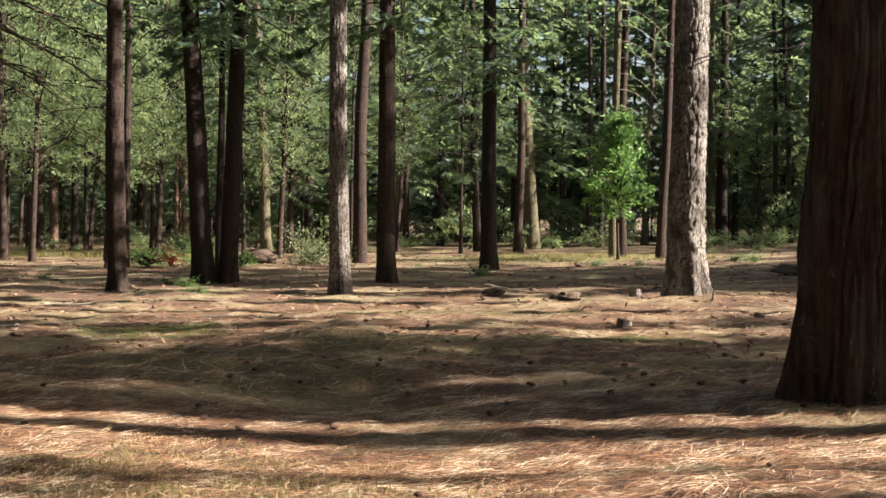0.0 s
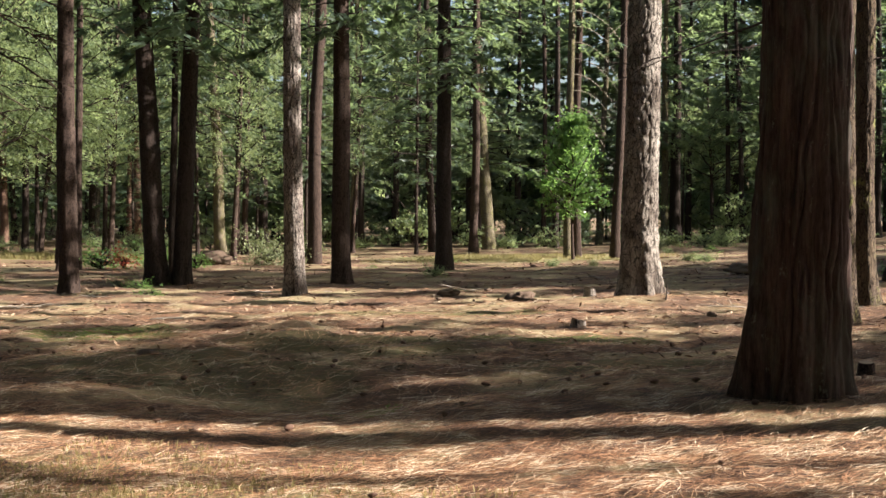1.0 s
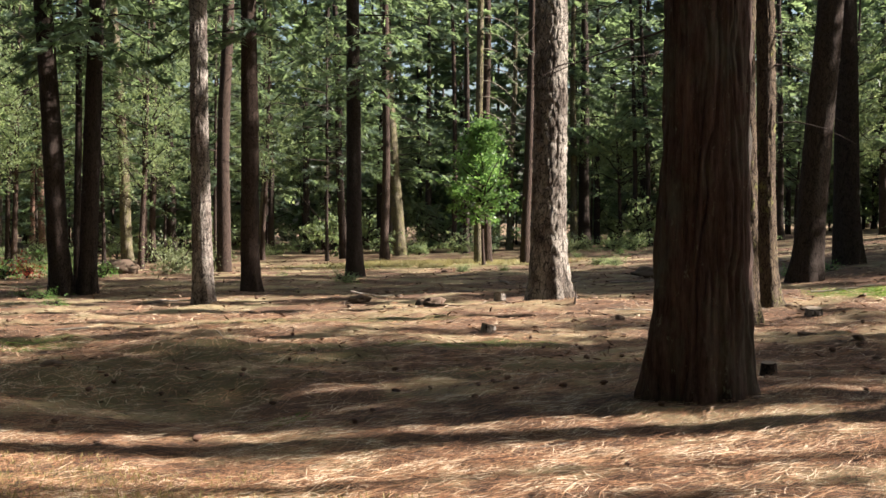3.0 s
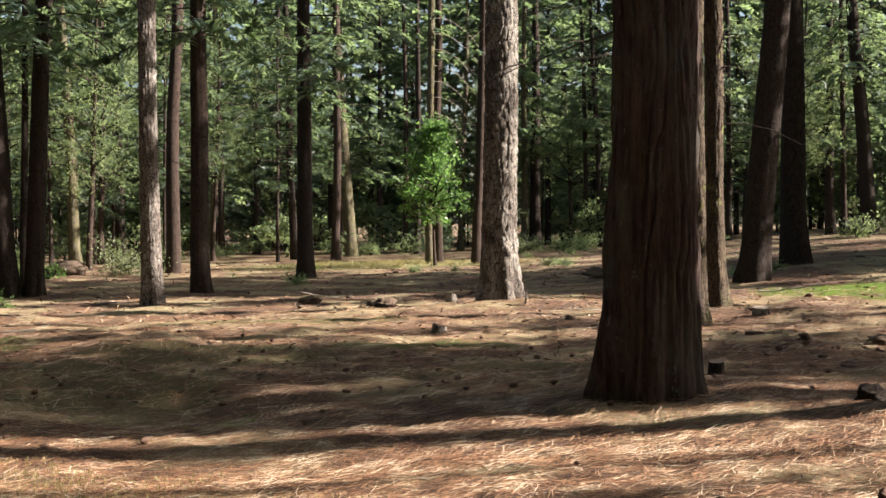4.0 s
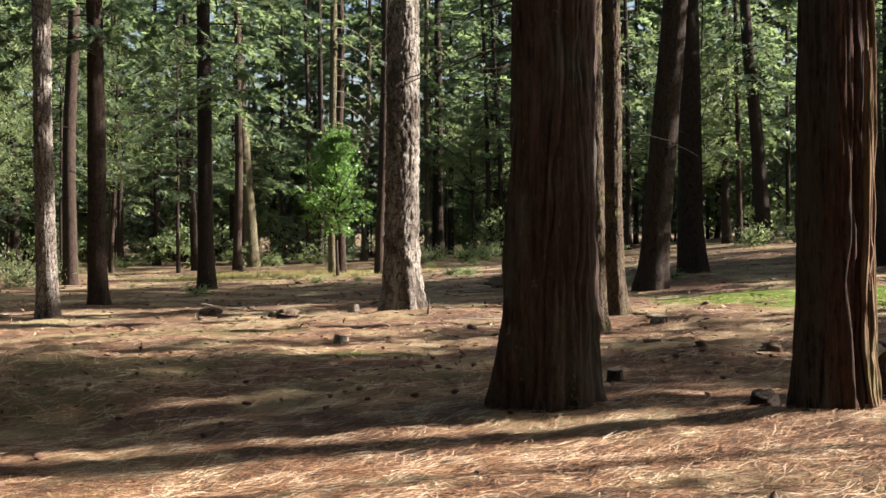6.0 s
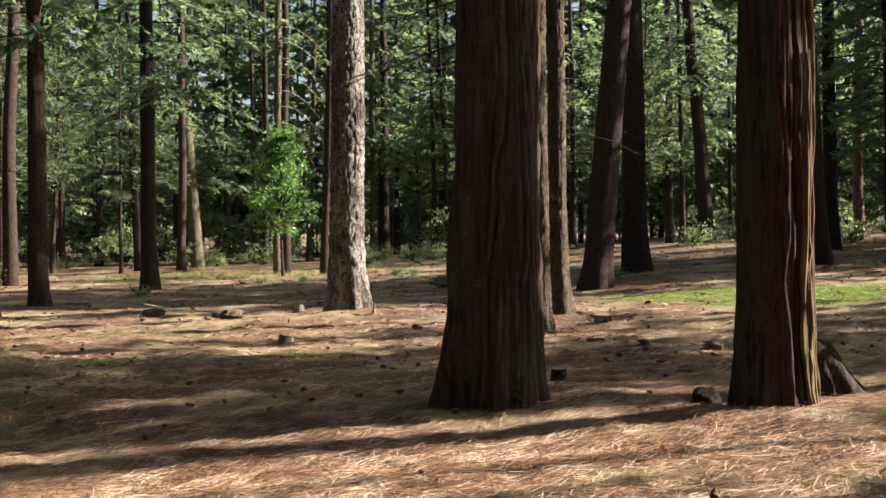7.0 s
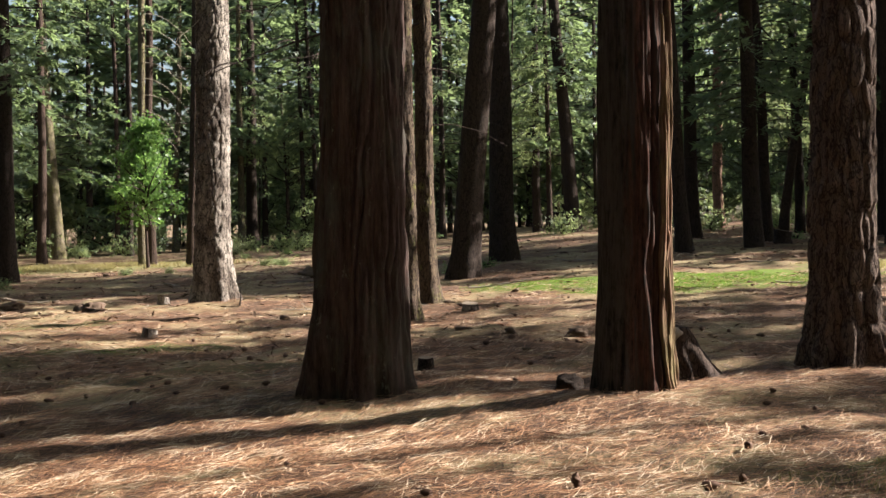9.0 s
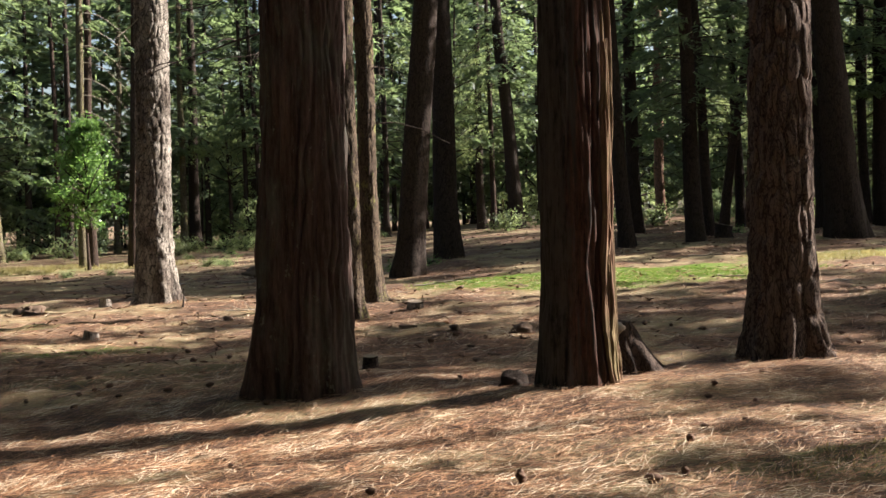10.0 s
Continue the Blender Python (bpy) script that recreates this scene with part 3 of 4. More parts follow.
tree(-7.33, 64.78, 0.66, -0.063, "moss", ("tall", 0), "fir", fine=0)
tree(-8.20, 68.61, 0.68, -0.021, "dark", ("top", 2), "fir", fine=0)
tree(-2.50, 49.83, 0.34, 0.004, "moss", ("slim", 2), "fir", fine=0)
tree(-2.19, 50.47, 0.33, -0.011, "brown", ("slim", 0), "fir", fine=0)
tree(-0.65, 48.55, 0.36, 0.018, "brown", ("slim", 0), "fir", fine=0)
tree(0.09, 23.33, 0.63, 0.009, "pine", ("high", 1), "pine", fine=2, mesh=(130, 230), flare=0.75, rough=0.027, piece=0.12, tall=0.24)
tree(1.84, 74.01, 0.42, -0.005, "moss", ("tall", 1), "fir", fine=0)
tree(2.53, 76.29, 0.66, -0.006, "dark", ("tall", 2), "fir", fine=0)
tree(-4.84, 69.70, 0.28, -0.009, "brown", ("top", 1), "fir", fine=0)
tree(-4.07, 67.29, 0.33, 0.002, "dark", ("top", 1), "fir", fine=0)
tree(-27.06, 50.36, 0.41, -0.016, "brown", ("high", 1), "fir", fine=0)
tree(-28.91, 55.16, 0.38, -0.011, "pink", ("tall", 1), "pine", fine=0)
tree(-26.60, 52.59, 0.30, 0.000, "dark", ("high", 1), "fir", fine=0)
tree(-25.34, 51.52, 0.22, 0.092, "brown", ("high", 0), "fir", fine=0)
tree(-30.07, 67.93, 0.26, 0.015, "pale", ("tall", 2), "pine", fine=0)
tree(-28.63, 69.16, 0.39, 0.008, "pink", ("tall", 2), "pine", fine=0)
tree(-27.71, 68.28, 0.39, -0.023, "pink", ("tall", 2), "pine", fine=0)
tree(-23.84, 41.76, 0.28, -0.007, "brown", ("high", 2), "fir", fine=0)
tree(-16.19, 48.46, 0.45, -0.059, "moss", ("hang", 1), "fir", fine=0)
tree(-20.52, 68.88, 0.48, -0.034, "dark", ("top", 0), "fir", fine=0)
tree(-17.72, 55.22, 0.29, -0.010, "brown", ("high", 1), "fir", fine=0)
tree(-16.87, 53.79, 0.28, -0.005, "brown", ("high", 1), "fir", fine=0)
tree(1.34, 11.18, 0.72, 0.007, "cedar", ("top", 2), "fir", fine=2, mesh=(230, 130), flare=0.55, relief="strips", piece=0.13, tall=0.8, side=3.5, lobes=4, rough=0.040)
tree(3.60, 20.80, 0.32, -0.012, "lichen", ("high", 2), "fir", fine=1, mesh=(64, 130), piece=0.07, tall=0.2, rough=0.022, flare=0.8)
tree(2.80, 18.05, 0.32, -0.010, "lichen", ("high", 0), "pine", fine=1, mesh=(64, 130), piece=0.07, tall=0.2, rough=0.022, flare=0.8)
# leaning trunk: its shade is put into the colour by the darker bark
tree(5.47, 27.14, 0.60, 0.083, "dark", ("high", 2), "fir", 1.15, 27.0, fine=1)
tree(7.89, 33.56, 0.68, -0.026, "dark", ("top", 0), "fir", fine=0)
tree(3.36, 9.92, 0.505, -0.003, "redcedar", ("top", 0), "fir", fine=2, mesh=(200, 140), flare=0.26, relief="strips", piece=0.095, tall=1.1, gash=-0.95, rough=0.022)
tree(5.74, 10.92, 0.582, -0.006, "russet", ("top", 1), "pine", fine=2, mesh=(180, 160), flare=0.6, lobes=7, piece=0.105, tall=0.36, rough=0.036)
tree(11.95, 30.70, 0.40, -0.062, "dark", ("tall", 2), "fir", fine=0)
tree(15.42, 38.76, 0.45, -0.024, "dark", ("tall", 0), "fir", fine=0)
tree(19.41, 46.14, 0.40, -0.008, "pink", ("tall", 0), "pine", fine=0)
tree(13.90, 30.86, 0.44, -0.040, "dark", ("tall", 0), "fir", 0.7, fine=0)
tree(15.63, 33.75, 0.30, -0.048, "dark", ("tall", 0), "fir", fine=0)
tree(17.81, 37.40, 0.29, 0.135, "brown", ("tall", 2), "fir", fine=0)
tree(19.02, 38.62, 0.32, -0.035, "dark", ("tall", 1), "fir", fine=0)
# thick trunk on the right: darker bark stands in for the shade on it
tree(17.64, 29.71, 0.90, -0.083, "dark", ("cover", 1), "fir", 0.55, fine=1)
tree(20.27, 35.41, 0.53, -0.035, "dark", ("tall", 0), "fir", fine=0)
tree(22.48, 36.70, 0.31, -0.018, "dark", ("tall", 1), "fir", fine=0)
tree(22.24, 35.46, 0.53, -0.005, "dark", ("tall", 0), "fir", fine=0)
tree(16.28, 55.38, 0.67, -0.075, "dark", ("tall", 2), "fir", fine=0)
tree(16.03, 60.81, 0.43, -0.012, "dark", ("tall", 1), "fir", fine=0)
tree(15.99, 58.31, 0.27, -0.019, "brown", ("tall", 0), "fir", fine=0)
tree(12.06, 65.45, 0.33, -0.010, "dark", ("tall", 0), "fir", fine=0)
tree(5.22, 71.06, 0.28, -0.028, "dark", ("tall", 2), "fir", fine=0)
tree(5.98, 70.97, 0.29, -0.046, "dark", ("tall", 1), "fir", fine=0)


# unseen trees added beside the view on the sunny side, set to cast shade into it
SUN_SIDE = ((math.sin(sa), math.cos(sa)))


def shade_row(x, y):
    """How far a tree's shadow line passes from the eye."""
    return y * SUN_SIDE[0] - x * SUN_SIDE[1]


def beside(q, x):
    """The spot whose shadow line has that row, x metres to the right."""
    return x, (q + x * SUN_SIDE[1]) / SUN_SIDE[0]


def some(*names):
    return str(rng.choice(names))


# two added trees that shade the near floor, right corner and left
tree(*beside(6.6, 16.5), 0.16, 0.0, "brown", ("young", 0), "fir", 0.95, 11.0)
tree(*beside(8.3, 21.0), 0.2, 0.0, "brown", ("airy", 0), "fir", 1.6)
# added to shade the leaning trunk, then slim ones for the great cedar
tree(*beside(25.8, 20.3), 0.35, 0.0, "dark", ("cover", 2), "fir", 0.68)
tree(*beside(11.6, 24.0), 0.40, 0.0, "brown", ("slim", 0), "fir")
tree(*beside(12.3, 17.6), 0.34, 0.0, "brown", ("slim", 1), "fir")
# thin trunks added out of view to lay narrow shadow stripes on the floor
for q_ in (12.6, 13.3, 14.4, 15.9, 17.6, 18.5):
    tree(*beside(q_, q_ * 0.8 + rng.uniform(3, 7)), rng.uniform(0.18, 0.34), rng.normal(0, 0.01), "brown", ("top", int(rng.integers(0, 3))), "fir", rng.uniform(0.9, 1.1))
# crowns added out of view to break up the sun on the ground
for q_, x_, k_, c_ in ((12.4, 24, 0.95, "airy"), (13.2, 31, 1.0, "high"), (12.4, 25, 0.8, "high"), (13.6, 27, 0.9, "high"), (14.8, 24, 0.85, "high"), (14.2, 30, 1.0, "high"), (15.9, 22, 0.9, "airy"), (18.6, 31, 0.85, "airy"), (5.4, 29, 0.8, "airy"),
                       (3.6, 36, 1.0, "high"), (9.0, 47.0, 1.0, "high"), (17.4, 31, 0.62, "airy"), (24.6, 33, 0.62, "high"), (26.0, 35, 0.75, "high"), (27.6, 36, 0.75, "high"), (29.0, 33.5, 0.75, "high"), (29.4, 33, 1.15, "airy"), (30.0, 41, 1.2, "high"), (30.5, 39, 1.2, "high"), (32.3, 42, 1.2, "high"), (29.6, 36, 1.2, "high"), (31.4, 30, 1.1, "airy"), (33.2, 33, 1.2, "airy"), (35.0, 36, 1.2, "high"), (38.5, 42, 1.2, "airy"), (41.0, 37, 1.15, "high")):
    tree(*beside(q_, x_), rng.uniform(0.35, 0.55), rng.normal(0, 0.01), some("brown", "dark", "pine"), (c_, int(rng.integers(0, 3))), "fir", k_)

# unseen trees added behind and beside the view to block sky light
rng = np.random.default_rng(12)
rest = []
while len(rest) < 170:
    az_, r_ = radians(rng.uniform(100, 318)), rng.uniform(6, 50)
    x_, y_ = r_ * math.sin(az_), r_ * math.cos(az_)
    if any(math.hypot(x_ - w[0], y_ - w[1]) < 3.2 for w in rest) or x_ > 0 and 2 < shade_row(x_, y_) < 24:
        continue
    rest.append((x_, y_, rng.uniform(0.3, 0.6), ("roof", int(rng.integers(0, 3))), "fir", rng.uniform(0.7, 1.0), 25.0))
while len(rest) < 265:
    az_, r_ = radians(rng.uniform(41, 319)), rng.uniform(56, 78)
    x_, y_ = r_ * math.sin(az_), r_ * math.cos(az_)
    if any(math.hypot(x_ - w[0], y_ - w[1]) < 3 for w in rest):
        continue
    rest.append((x_, y_, rng.uniform(0.3, 0.6), ("screen", int(rng.integers(0, 3))), "fir", rng.uniform(0.8, 1.1), 21.0))
# a few more added out of view to keep sun off the right-hand forest
for _ in range(8):
    az_, r_ = radians(rng.uniform(39.5, 56)), rng.uniform(44, 72)
    x_, y_ = r_ * math.sin(az_), r_ * math.cos(az_)
    if not (43.5 < shade_row(x_, y_) < 52.5 or 19 < shade_row(x_, y_) < 26.5):
        rest.append((x_, y_, rng.uniform(0.3, 0.6), ("screen", int(rng.integers(0, 3))), "fir", rng.uniform(0.9, 1.2), 21.0))
woods("woods_behind", rest, "unseen trees added around the view to block light")

# the forest behind
rng = np.random.default_rng(13)
LIT = [(44.5, 52.0, -2.0, 34.0), (56.0, 59.0, -16.0, 40.0), (62.0, 68.0, -14.0, 40.0), (66.5, 73.0, -27.0, 20.0), (75.0, 80.0, -14.0, 44.0)]


def in_sun_lane(x, y):
    q = shade_row(x, y)
    return any(a < q < b and x0 < x < x1 for a, b, x0, x1 in LIT)


spots = []
tries = 0
while len(spots) < 160 and tries < 6000:
    tries += 1
    az_, r_ = radians(rng.uniform(-36, 38)), 64 + 40 * rng.random() ** 0.85
    x_, y_ = r_ * math.sin(az_), r_ * math.cos(az_)
    if any(math.hypot(x_ - a, y_ - b) < 3.3 for a, b in spots) or in_sun_lane(x_, y_):
        continue
    spots.append((x_, y_))
    pick = rng.random()
    left = math.degrees(az_) < -10
    i_ = int(rng.integers(0, 3))
    if pick < (0.22 if left else 0.16 if az_ < 0.1 else 0.08):
        tree(x_, y_, 0.2, rng.normal(0, 0.05), "brown", ("oak", i_), "yellow" if rng.random() < 0.05 else "oak", rng.uniform(0.7, 1.25), 9.0)
    elif pick < 0.46:
        tree(x_, y_, 0.14, 0.0, "dark", ("young", i_), "fir", rng.uniform(0.6, 1.2), 11.0)
    else:
        tree(x_, y_, rng.uniform(0.2, 0.45), rng.normal(0, 0.02), str(rng.choice(["brown", "dark", "moss", "pink"], p=[0.44, 0.44, 0.08, 0.04])),
             ("tall" if r_ < 68 else "far", i_), some("fir", "pine"), rng.uniform(0.8, 1.15))
rest = []
while len(rest) < 175:
    az_, r_ = radians(rng.uniform(-40, 42)), 94 + 70 * rng.random()
    x_, y_ = r_ * math.sin(az_), r_ * math.cos(az_)
    if any(math.hypot(x_ - w[0], y_ - w[1]) < 4 for w in rest):
        continue
    if rng.random() < 0.35:
        rest.append((x_, y_, 0.2, ("oak_far", int(rng.integers(0, 3))), "oak", rng.uniform(1.0, 1.6), 9.0))
    else:
        rest.append((x_, y_, rng.uniform(0.25, 0.5), ("far", int(rng.integers(0, 3))), some("fir", "pine"), rng.uniform(1.0, 1.35), 26.0))
woods("far_woods", rest, "the dense far forest")
rest = []
tries = 0
while len(rest) < 46 and tries < 9000:
    tries += 1
    if len(rest) < 9:
        az_, r_ = radians(rng.uniform(-14, 4)), 88 + 20 * rng.random()
    else:
        az_, r_ = radians(rng.uniform(-38, 42)), 82 + 24 * rng.random()
    x_, y_ = r_ * math.sin(az_), r_ * math.cos(az_)
    if any(math.hypot(x_ - w[0], y_ - w[1]) < 4.5 for w in rest) or in_sun_lane(x_, y_) or 43.5 < shade_row(x_, y_) < 52.5:
        continue
    rest.append((x_, y_, rng.uniform(0.25, 0.45), ("cover", int(rng.integers(0, 3))), "fir", rng.uniform(0.9, 1.15), 26.0))
woods("high_woods", rest, "tall old conifers of the forest behind")


# undergrowth at the foot of the far trees
def bush(x, y, k, leaf):
    thing = new("bush")
    thing.matrix_world = pose(x, y, float(land(x, y)) - 0.05, 0, 0, rng.uniform(0, 360))
    foliage, limbs = CROWNS["bush", int(rng.integers(0, 3))]
    for name, data, mat in (("stem", limbs, BARK["dark"]), ("foliage", foliage, LEAF[leaf])):
        ob = tagged(part(name, data, mat, thing), kind="stuff")
        ob.scale = (k, k, k)
    words = {"oak": "light green leafy bush", "holly": "glossy green bush", "fir": "dark green bush"}[leaf]
    return tagged(thing, words + " at the foot of the forest trees", "bush", "undergrowth")


spots = []
while len(spots) < 150:
    az_, r_ = radians(rng.uniform(-36, 38)), 64 + 48 * rng.random()
    x_, y_ = r_ * math.sin(az_), r_ * math.cos(az_)
    if any(math.hypot(x_ - a, y_ - b) < 2.6 for a, b in spots):
        continue
    spots.append((x_, y_))
    bush(x_, y_, rng.uniform(0.6, 1.5) * (1.0 if r_ < 80 else 1.5), some("oak", "oak", "holly", "oak") if az_ < 0.1 else some("holly", "oak", "fir", "oak"))

# sunny bushes along the edge of the clearing
rng = np.random.default_rng(31)
edge = []
while len(edge) < 18:
    az_, r_ = radians(rng.uniform(-32, 10)), rng.uniform(54, 64)
    x_, y_ = r_ * math.sin(az_), r_ * math.cos(az_)
    if any(math.hypot(x_ - a, y_ - b) < 1.8 for a, b in edge):
        continue
    edge.append((x_, y_))
    bush(x_, y_, rng.uniform(0.3, 0.7), some("oak", "oak", "fir"))

# broad-leaved trees in the sun at the edge of the clearing
rng = np.random.default_rng(32)
for x_, y_, k_ in ((-26.5, 46.0, 0.95), (-22.3, 41.0, 0.85), (-20.2, 42.5, 0.75), (-20.0, 46.5, 0.8), (-23.5, 54.0, 1.1), (-13.0, 58.0, 0.9), (-33.0, 58.0, 1.1), (-15.2, 47.0, 0.75), (-28.5, 52.0, 1.1), (23.8, 46.5, 0.8), (28.0, 46.0, 0.85), (25.5, 53.0, 0.9), (13.5, 57.0, 0.8)):
    tree(x_, y_, 0.22, 0.03, "brown", ("oak_tall", int(rng.integers(0, 3))), "oak", k_, 14.0)
# young firs with low boughs among them
for x_, y_, k_ in ((-18.6, 52.5, 1.3), (-25.0, 50.5, 1.5), (-13.6, 52.0, 1.2), (-9.6, 56.0, 1.1)):
    tree(x_, y_, 0.16, 0.0, "dark", ("young", 1 + int(rng.integers(0, 2))), "pine", k_, 11.0)

# the glossy sapling in the clearing
rng = np.random.default_rng(15)
CROWNS["holly", 0] = oak_crown(1.3, 5.4, 2.0, 60, 420, 28, 0.11, 0.12, 0.93)
tree(-2.20, 47.3, 0.10, 0.0, "brown", ("holly", 0), "holly", 1.0, 5.0, label="glossy bright green sapling in front of a mossy trunk", group="saplings")

# ---- on the forest floor ----
rng = np.random.default_rng(14)
def straw_material():
    n = Nodes("fallen_needles")
    isle = n.add("NewGeometry").outputs["Random Per Island"]
    patch = n.noise(n.coords(), 2.2, 5, 0.65)
    f = n.math("ADD", n.math("MULTIPLY", isle, 0.95), n.math("MULTIPLY", n.math("SUBTRACT", patch, 0.5), 1.6), True)
    col = n.ramp(f, (0.0, (0.02, 0.012, 0.009)), (0.28, (0.085, 0.040, 0.022)), (0.52, (0.23, 0.105, 0.052)), (0.78, (0.36, 0.21, 0.115)), (1.0, (0.70, 0.58, 0.43)))
    return n.done(col, 0.65, 0.25)


def wood_material(name, a, b, grey=(0.3, 0.27, 0.24)):
    n = Nodes(name)
    ring = n.noise(n.coords((1, 1, 0.2)), 30.0, 5, 0.7)
    wear = n.noise(n.coords(), 7.0, 5, 0.7)
    col = n.mix(n.ramp(wear, (0.4, (0, 0, 0)), (0.65, (1, 1, 1))), n.mix(ring, a, b), grey)
    n.bump(ring, 0.6, 0.01)
    return n.done(col, 0.9, 0.15)


def speck_material(name, stops):
    n = Nodes(name)
    isle = n.add("NewGeometry").outputs["Random Per Island"]
    return n.done(n.ramp(isle, *stops), 0.85, 0.15)


STRAW = straw_material()
DEAD = wood_material("dead_wood", (0.12, 0.08, 0.06), (0.26, 0.20, 0.15))
GREY = wood_material("weathered_twig", (0.19, 0.155, 0.125), (0.31, 0.26, 0.21), (0.26, 0.225, 0.19))
STONE = wood_material("duff_lump", (0.045, 0.03, 0.023), (0.16, 0.105, 0.075), (0.11, 0.078, 0.056))
CUT = wood_material("cut_wood", (0.20, 0.145, 0.10), (0.30, 0.23, 0.165), (0.22, 0.185, 0.155))
CONE = speck_material("pine_cone_scales", ((0.0, (0.06, 0.035, 0.025)), (1.0, (0.125, 0.072, 0.05))))
FLAKE = speck_material("litter_flakes", ((0.0, (0.045, 0.027, 0.019)), (0.4, (0.10, 0.055, 0.035)), (0.65, (0.24, 0.135, 0.08)), (0.85, (0.33, 0.21, 0.14)), (1.0, (0.42, 0.32, 0.23))))
BLADE = leaf_material("grass_blades", (0.065, 0.13, 0.02), (0.12, 0.20, 0.035), (0.22, 0.36, 0.05))
DRYBLADE = leaf_material("dry_grass", (0.25, 0.20, 0.08), (0.42, 0.36, 0.17), (0.35, 0.30, 0.12))


def sector(n, r0, r1, a0=-32.0, a1=35.0):
    """Spots on the floor ahead, thinning out with distance."""
    r = r0 * (r1 / r0) ** rng.random(n)
    a = np.radians(rng.uniform(a0, a1, n))
    return r * np.sin(a), r * np.cos(a)


def strewn_needles(n, r0, r1, long0, long1, thick, bent, a0=-32.0, a1=35.0):
    """Loose needles from r0 to r1 metres ahead; bent ones have a knee."""
    x, y = sector(n, r0, r1, a0, a1)
    turn = 0.5 + 0.5 * np.sin(x * 0.9 + 1.3 * np.sin(y * 0.7)) + rng.normal(0, 1.1, n)
    long = rng.uniform(long0, long1, n)
    lift = np.abs(rng.normal(0, 0.012, n)) + 0.003
    rise = rng.normal(0, 0.014, n).clip(-0.006, 0.034)
    w = rng.uniform(0.0006, 0.0013, n) * thick * (1 + np.hypot(x, y) / 15)
    spots, side = [(x, y)], []
    bow = rng.normal(0, 0.14, n) if bent else np.zeros(n)
    for k in (-1, 1) if bent else (0,):
        a = turn + k * bow
        step = long / (2 if bent else 1)
        spots.append((spots[-1][0] + np.cos(a) * step, spots[-1][1] + np.sin(a) * step))
    rows = []
    for i, (px, py) in enumerate(spots):
        z = land(px, py) + lift + rise * i / (len(spots) - 1)
        taper = w * (1.0 if i < len(spots) - 1 else 0.5)
        rows += [np.stack([px - np.sin(turn) * taper, py + np.cos(turn) * taper, z], -1), np.stack([px + np.sin(turn) * taper, py - np.cos(turn) * taper, z - 0.001], -1)]
    per = len(rows)
    quads = [(2 * i, 2 * i + 2, 2 * i + 3, 2 * i + 1) for i in range(len(spots) - 1)]
    f = (np.arange(n)[:, None, None] * per + np.array(quads)[None]).reshape(-1, 4)
    ob = part("fallen_needles", mesh_from("fallen_needles", np.stack(rows, 1).reshape(-1, 3), f), STRAW)
    return tagged(ob, "loose brown and straw-coloured pine needles on the ground", "pine needles", kind="stuff")


def strewn_flakes(n):
    x, y = sector(n, 13.0, 60.0)
    at = np.stack([x, y, land(x, y) + 0.006 + rng.random(n) * 0.02], 1)
    way = np.stack([rng.normal(size=n), rng.normal(size=n), rng.normal(0.05, 0.2, n)], 1)
    size = 0.012 + 0.075 * rng.random(n) ** 3 * (0.4 + np.hypot(x, y) / 26)
    ob = part("litter_flakes", leaves_mesh("litter_flakes", at, way, size * 1.5, size * 0.3), FLAKE)
    return tagged(ob, "bits of bark, dead leaves and twigs on the needle litter", "litter", kind="stuff")


def grass_patch(x, y, a, b, n, tall, mat, label):
    r, t = np.sqrt(rng.random(n)), rng.uniform(0, 2 * math.pi, n)
    r = r * (0.75 + 0.25 * np.sin(3 * t + x) + 0.2 * np.sin(7 * t + y))
    px, py = x + a * r * np.cos(t), y + b * r * np.sin(t)
    at = np.stack([px, py, land(px, py)], 1)
    way = rng.normal(0, 0.35, (n, 3)) + np.array((0, 0, 1.0))
    ob = part("grass", leaves_mesh("grass", at, way, tall * rng.uniform(0.5, 1.3, n), 0.012 + tall * 0.06, True), mat)
    return tagged(ob, label, "grass", kind="stuff")


def pine_cone_mesh(long, fat):
    rows, segs = 13, 12
    v = []
    for i in range(rows):
        u = i / (rows - 1)
        prof = fat * math.sin(math.pi * min(0.97, max(0.03, u)) ** 0.85) ** 0.7
        for k in range(segs):
            a = 2 * math.pi * k / segs
            spiral = math.cos(5 * a + u * 30) * math.cos(8 * a - u * 26)
            rad = prof * (0.72 + 0.5 * max(-0.2, spiral))
            v.append((rad * math.cos(a), rad * math.sin(a), u * long + 0.006 * spiral))
    return mesh_from("pine_cone", v, grid_faces(rows, segs, True))


CONES = [pine_cone_mesh(0.10, 0.040), pine_cone_mesh(0.085, 0.038), pine_cone_mesh(0.115, 0.044)]


def pine_cone(x, y, upright=False):
    ob = part("pine_cone", CONES[int(rng.integers(0, 3))], CONE)
    k = rng.uniform(0.52, 0.85)
    z = float(land(x, y))
    tip = rng.uniform(-12, 12) if upright else rng.uniform(78, 98)
    ob.matrix_world = pose(x, y, z + (0.004 if upright else 0.036 * k), tip, 0, rng.uniform(0, 360)) @ Matrix.Diagonal((k, k, k, 1))
    tagged(ob, "upright open brown pine cone on fallen needles" if upright else "dark brown pine cone lying on fallen needles", "pine cone", "pine cones on the ground")


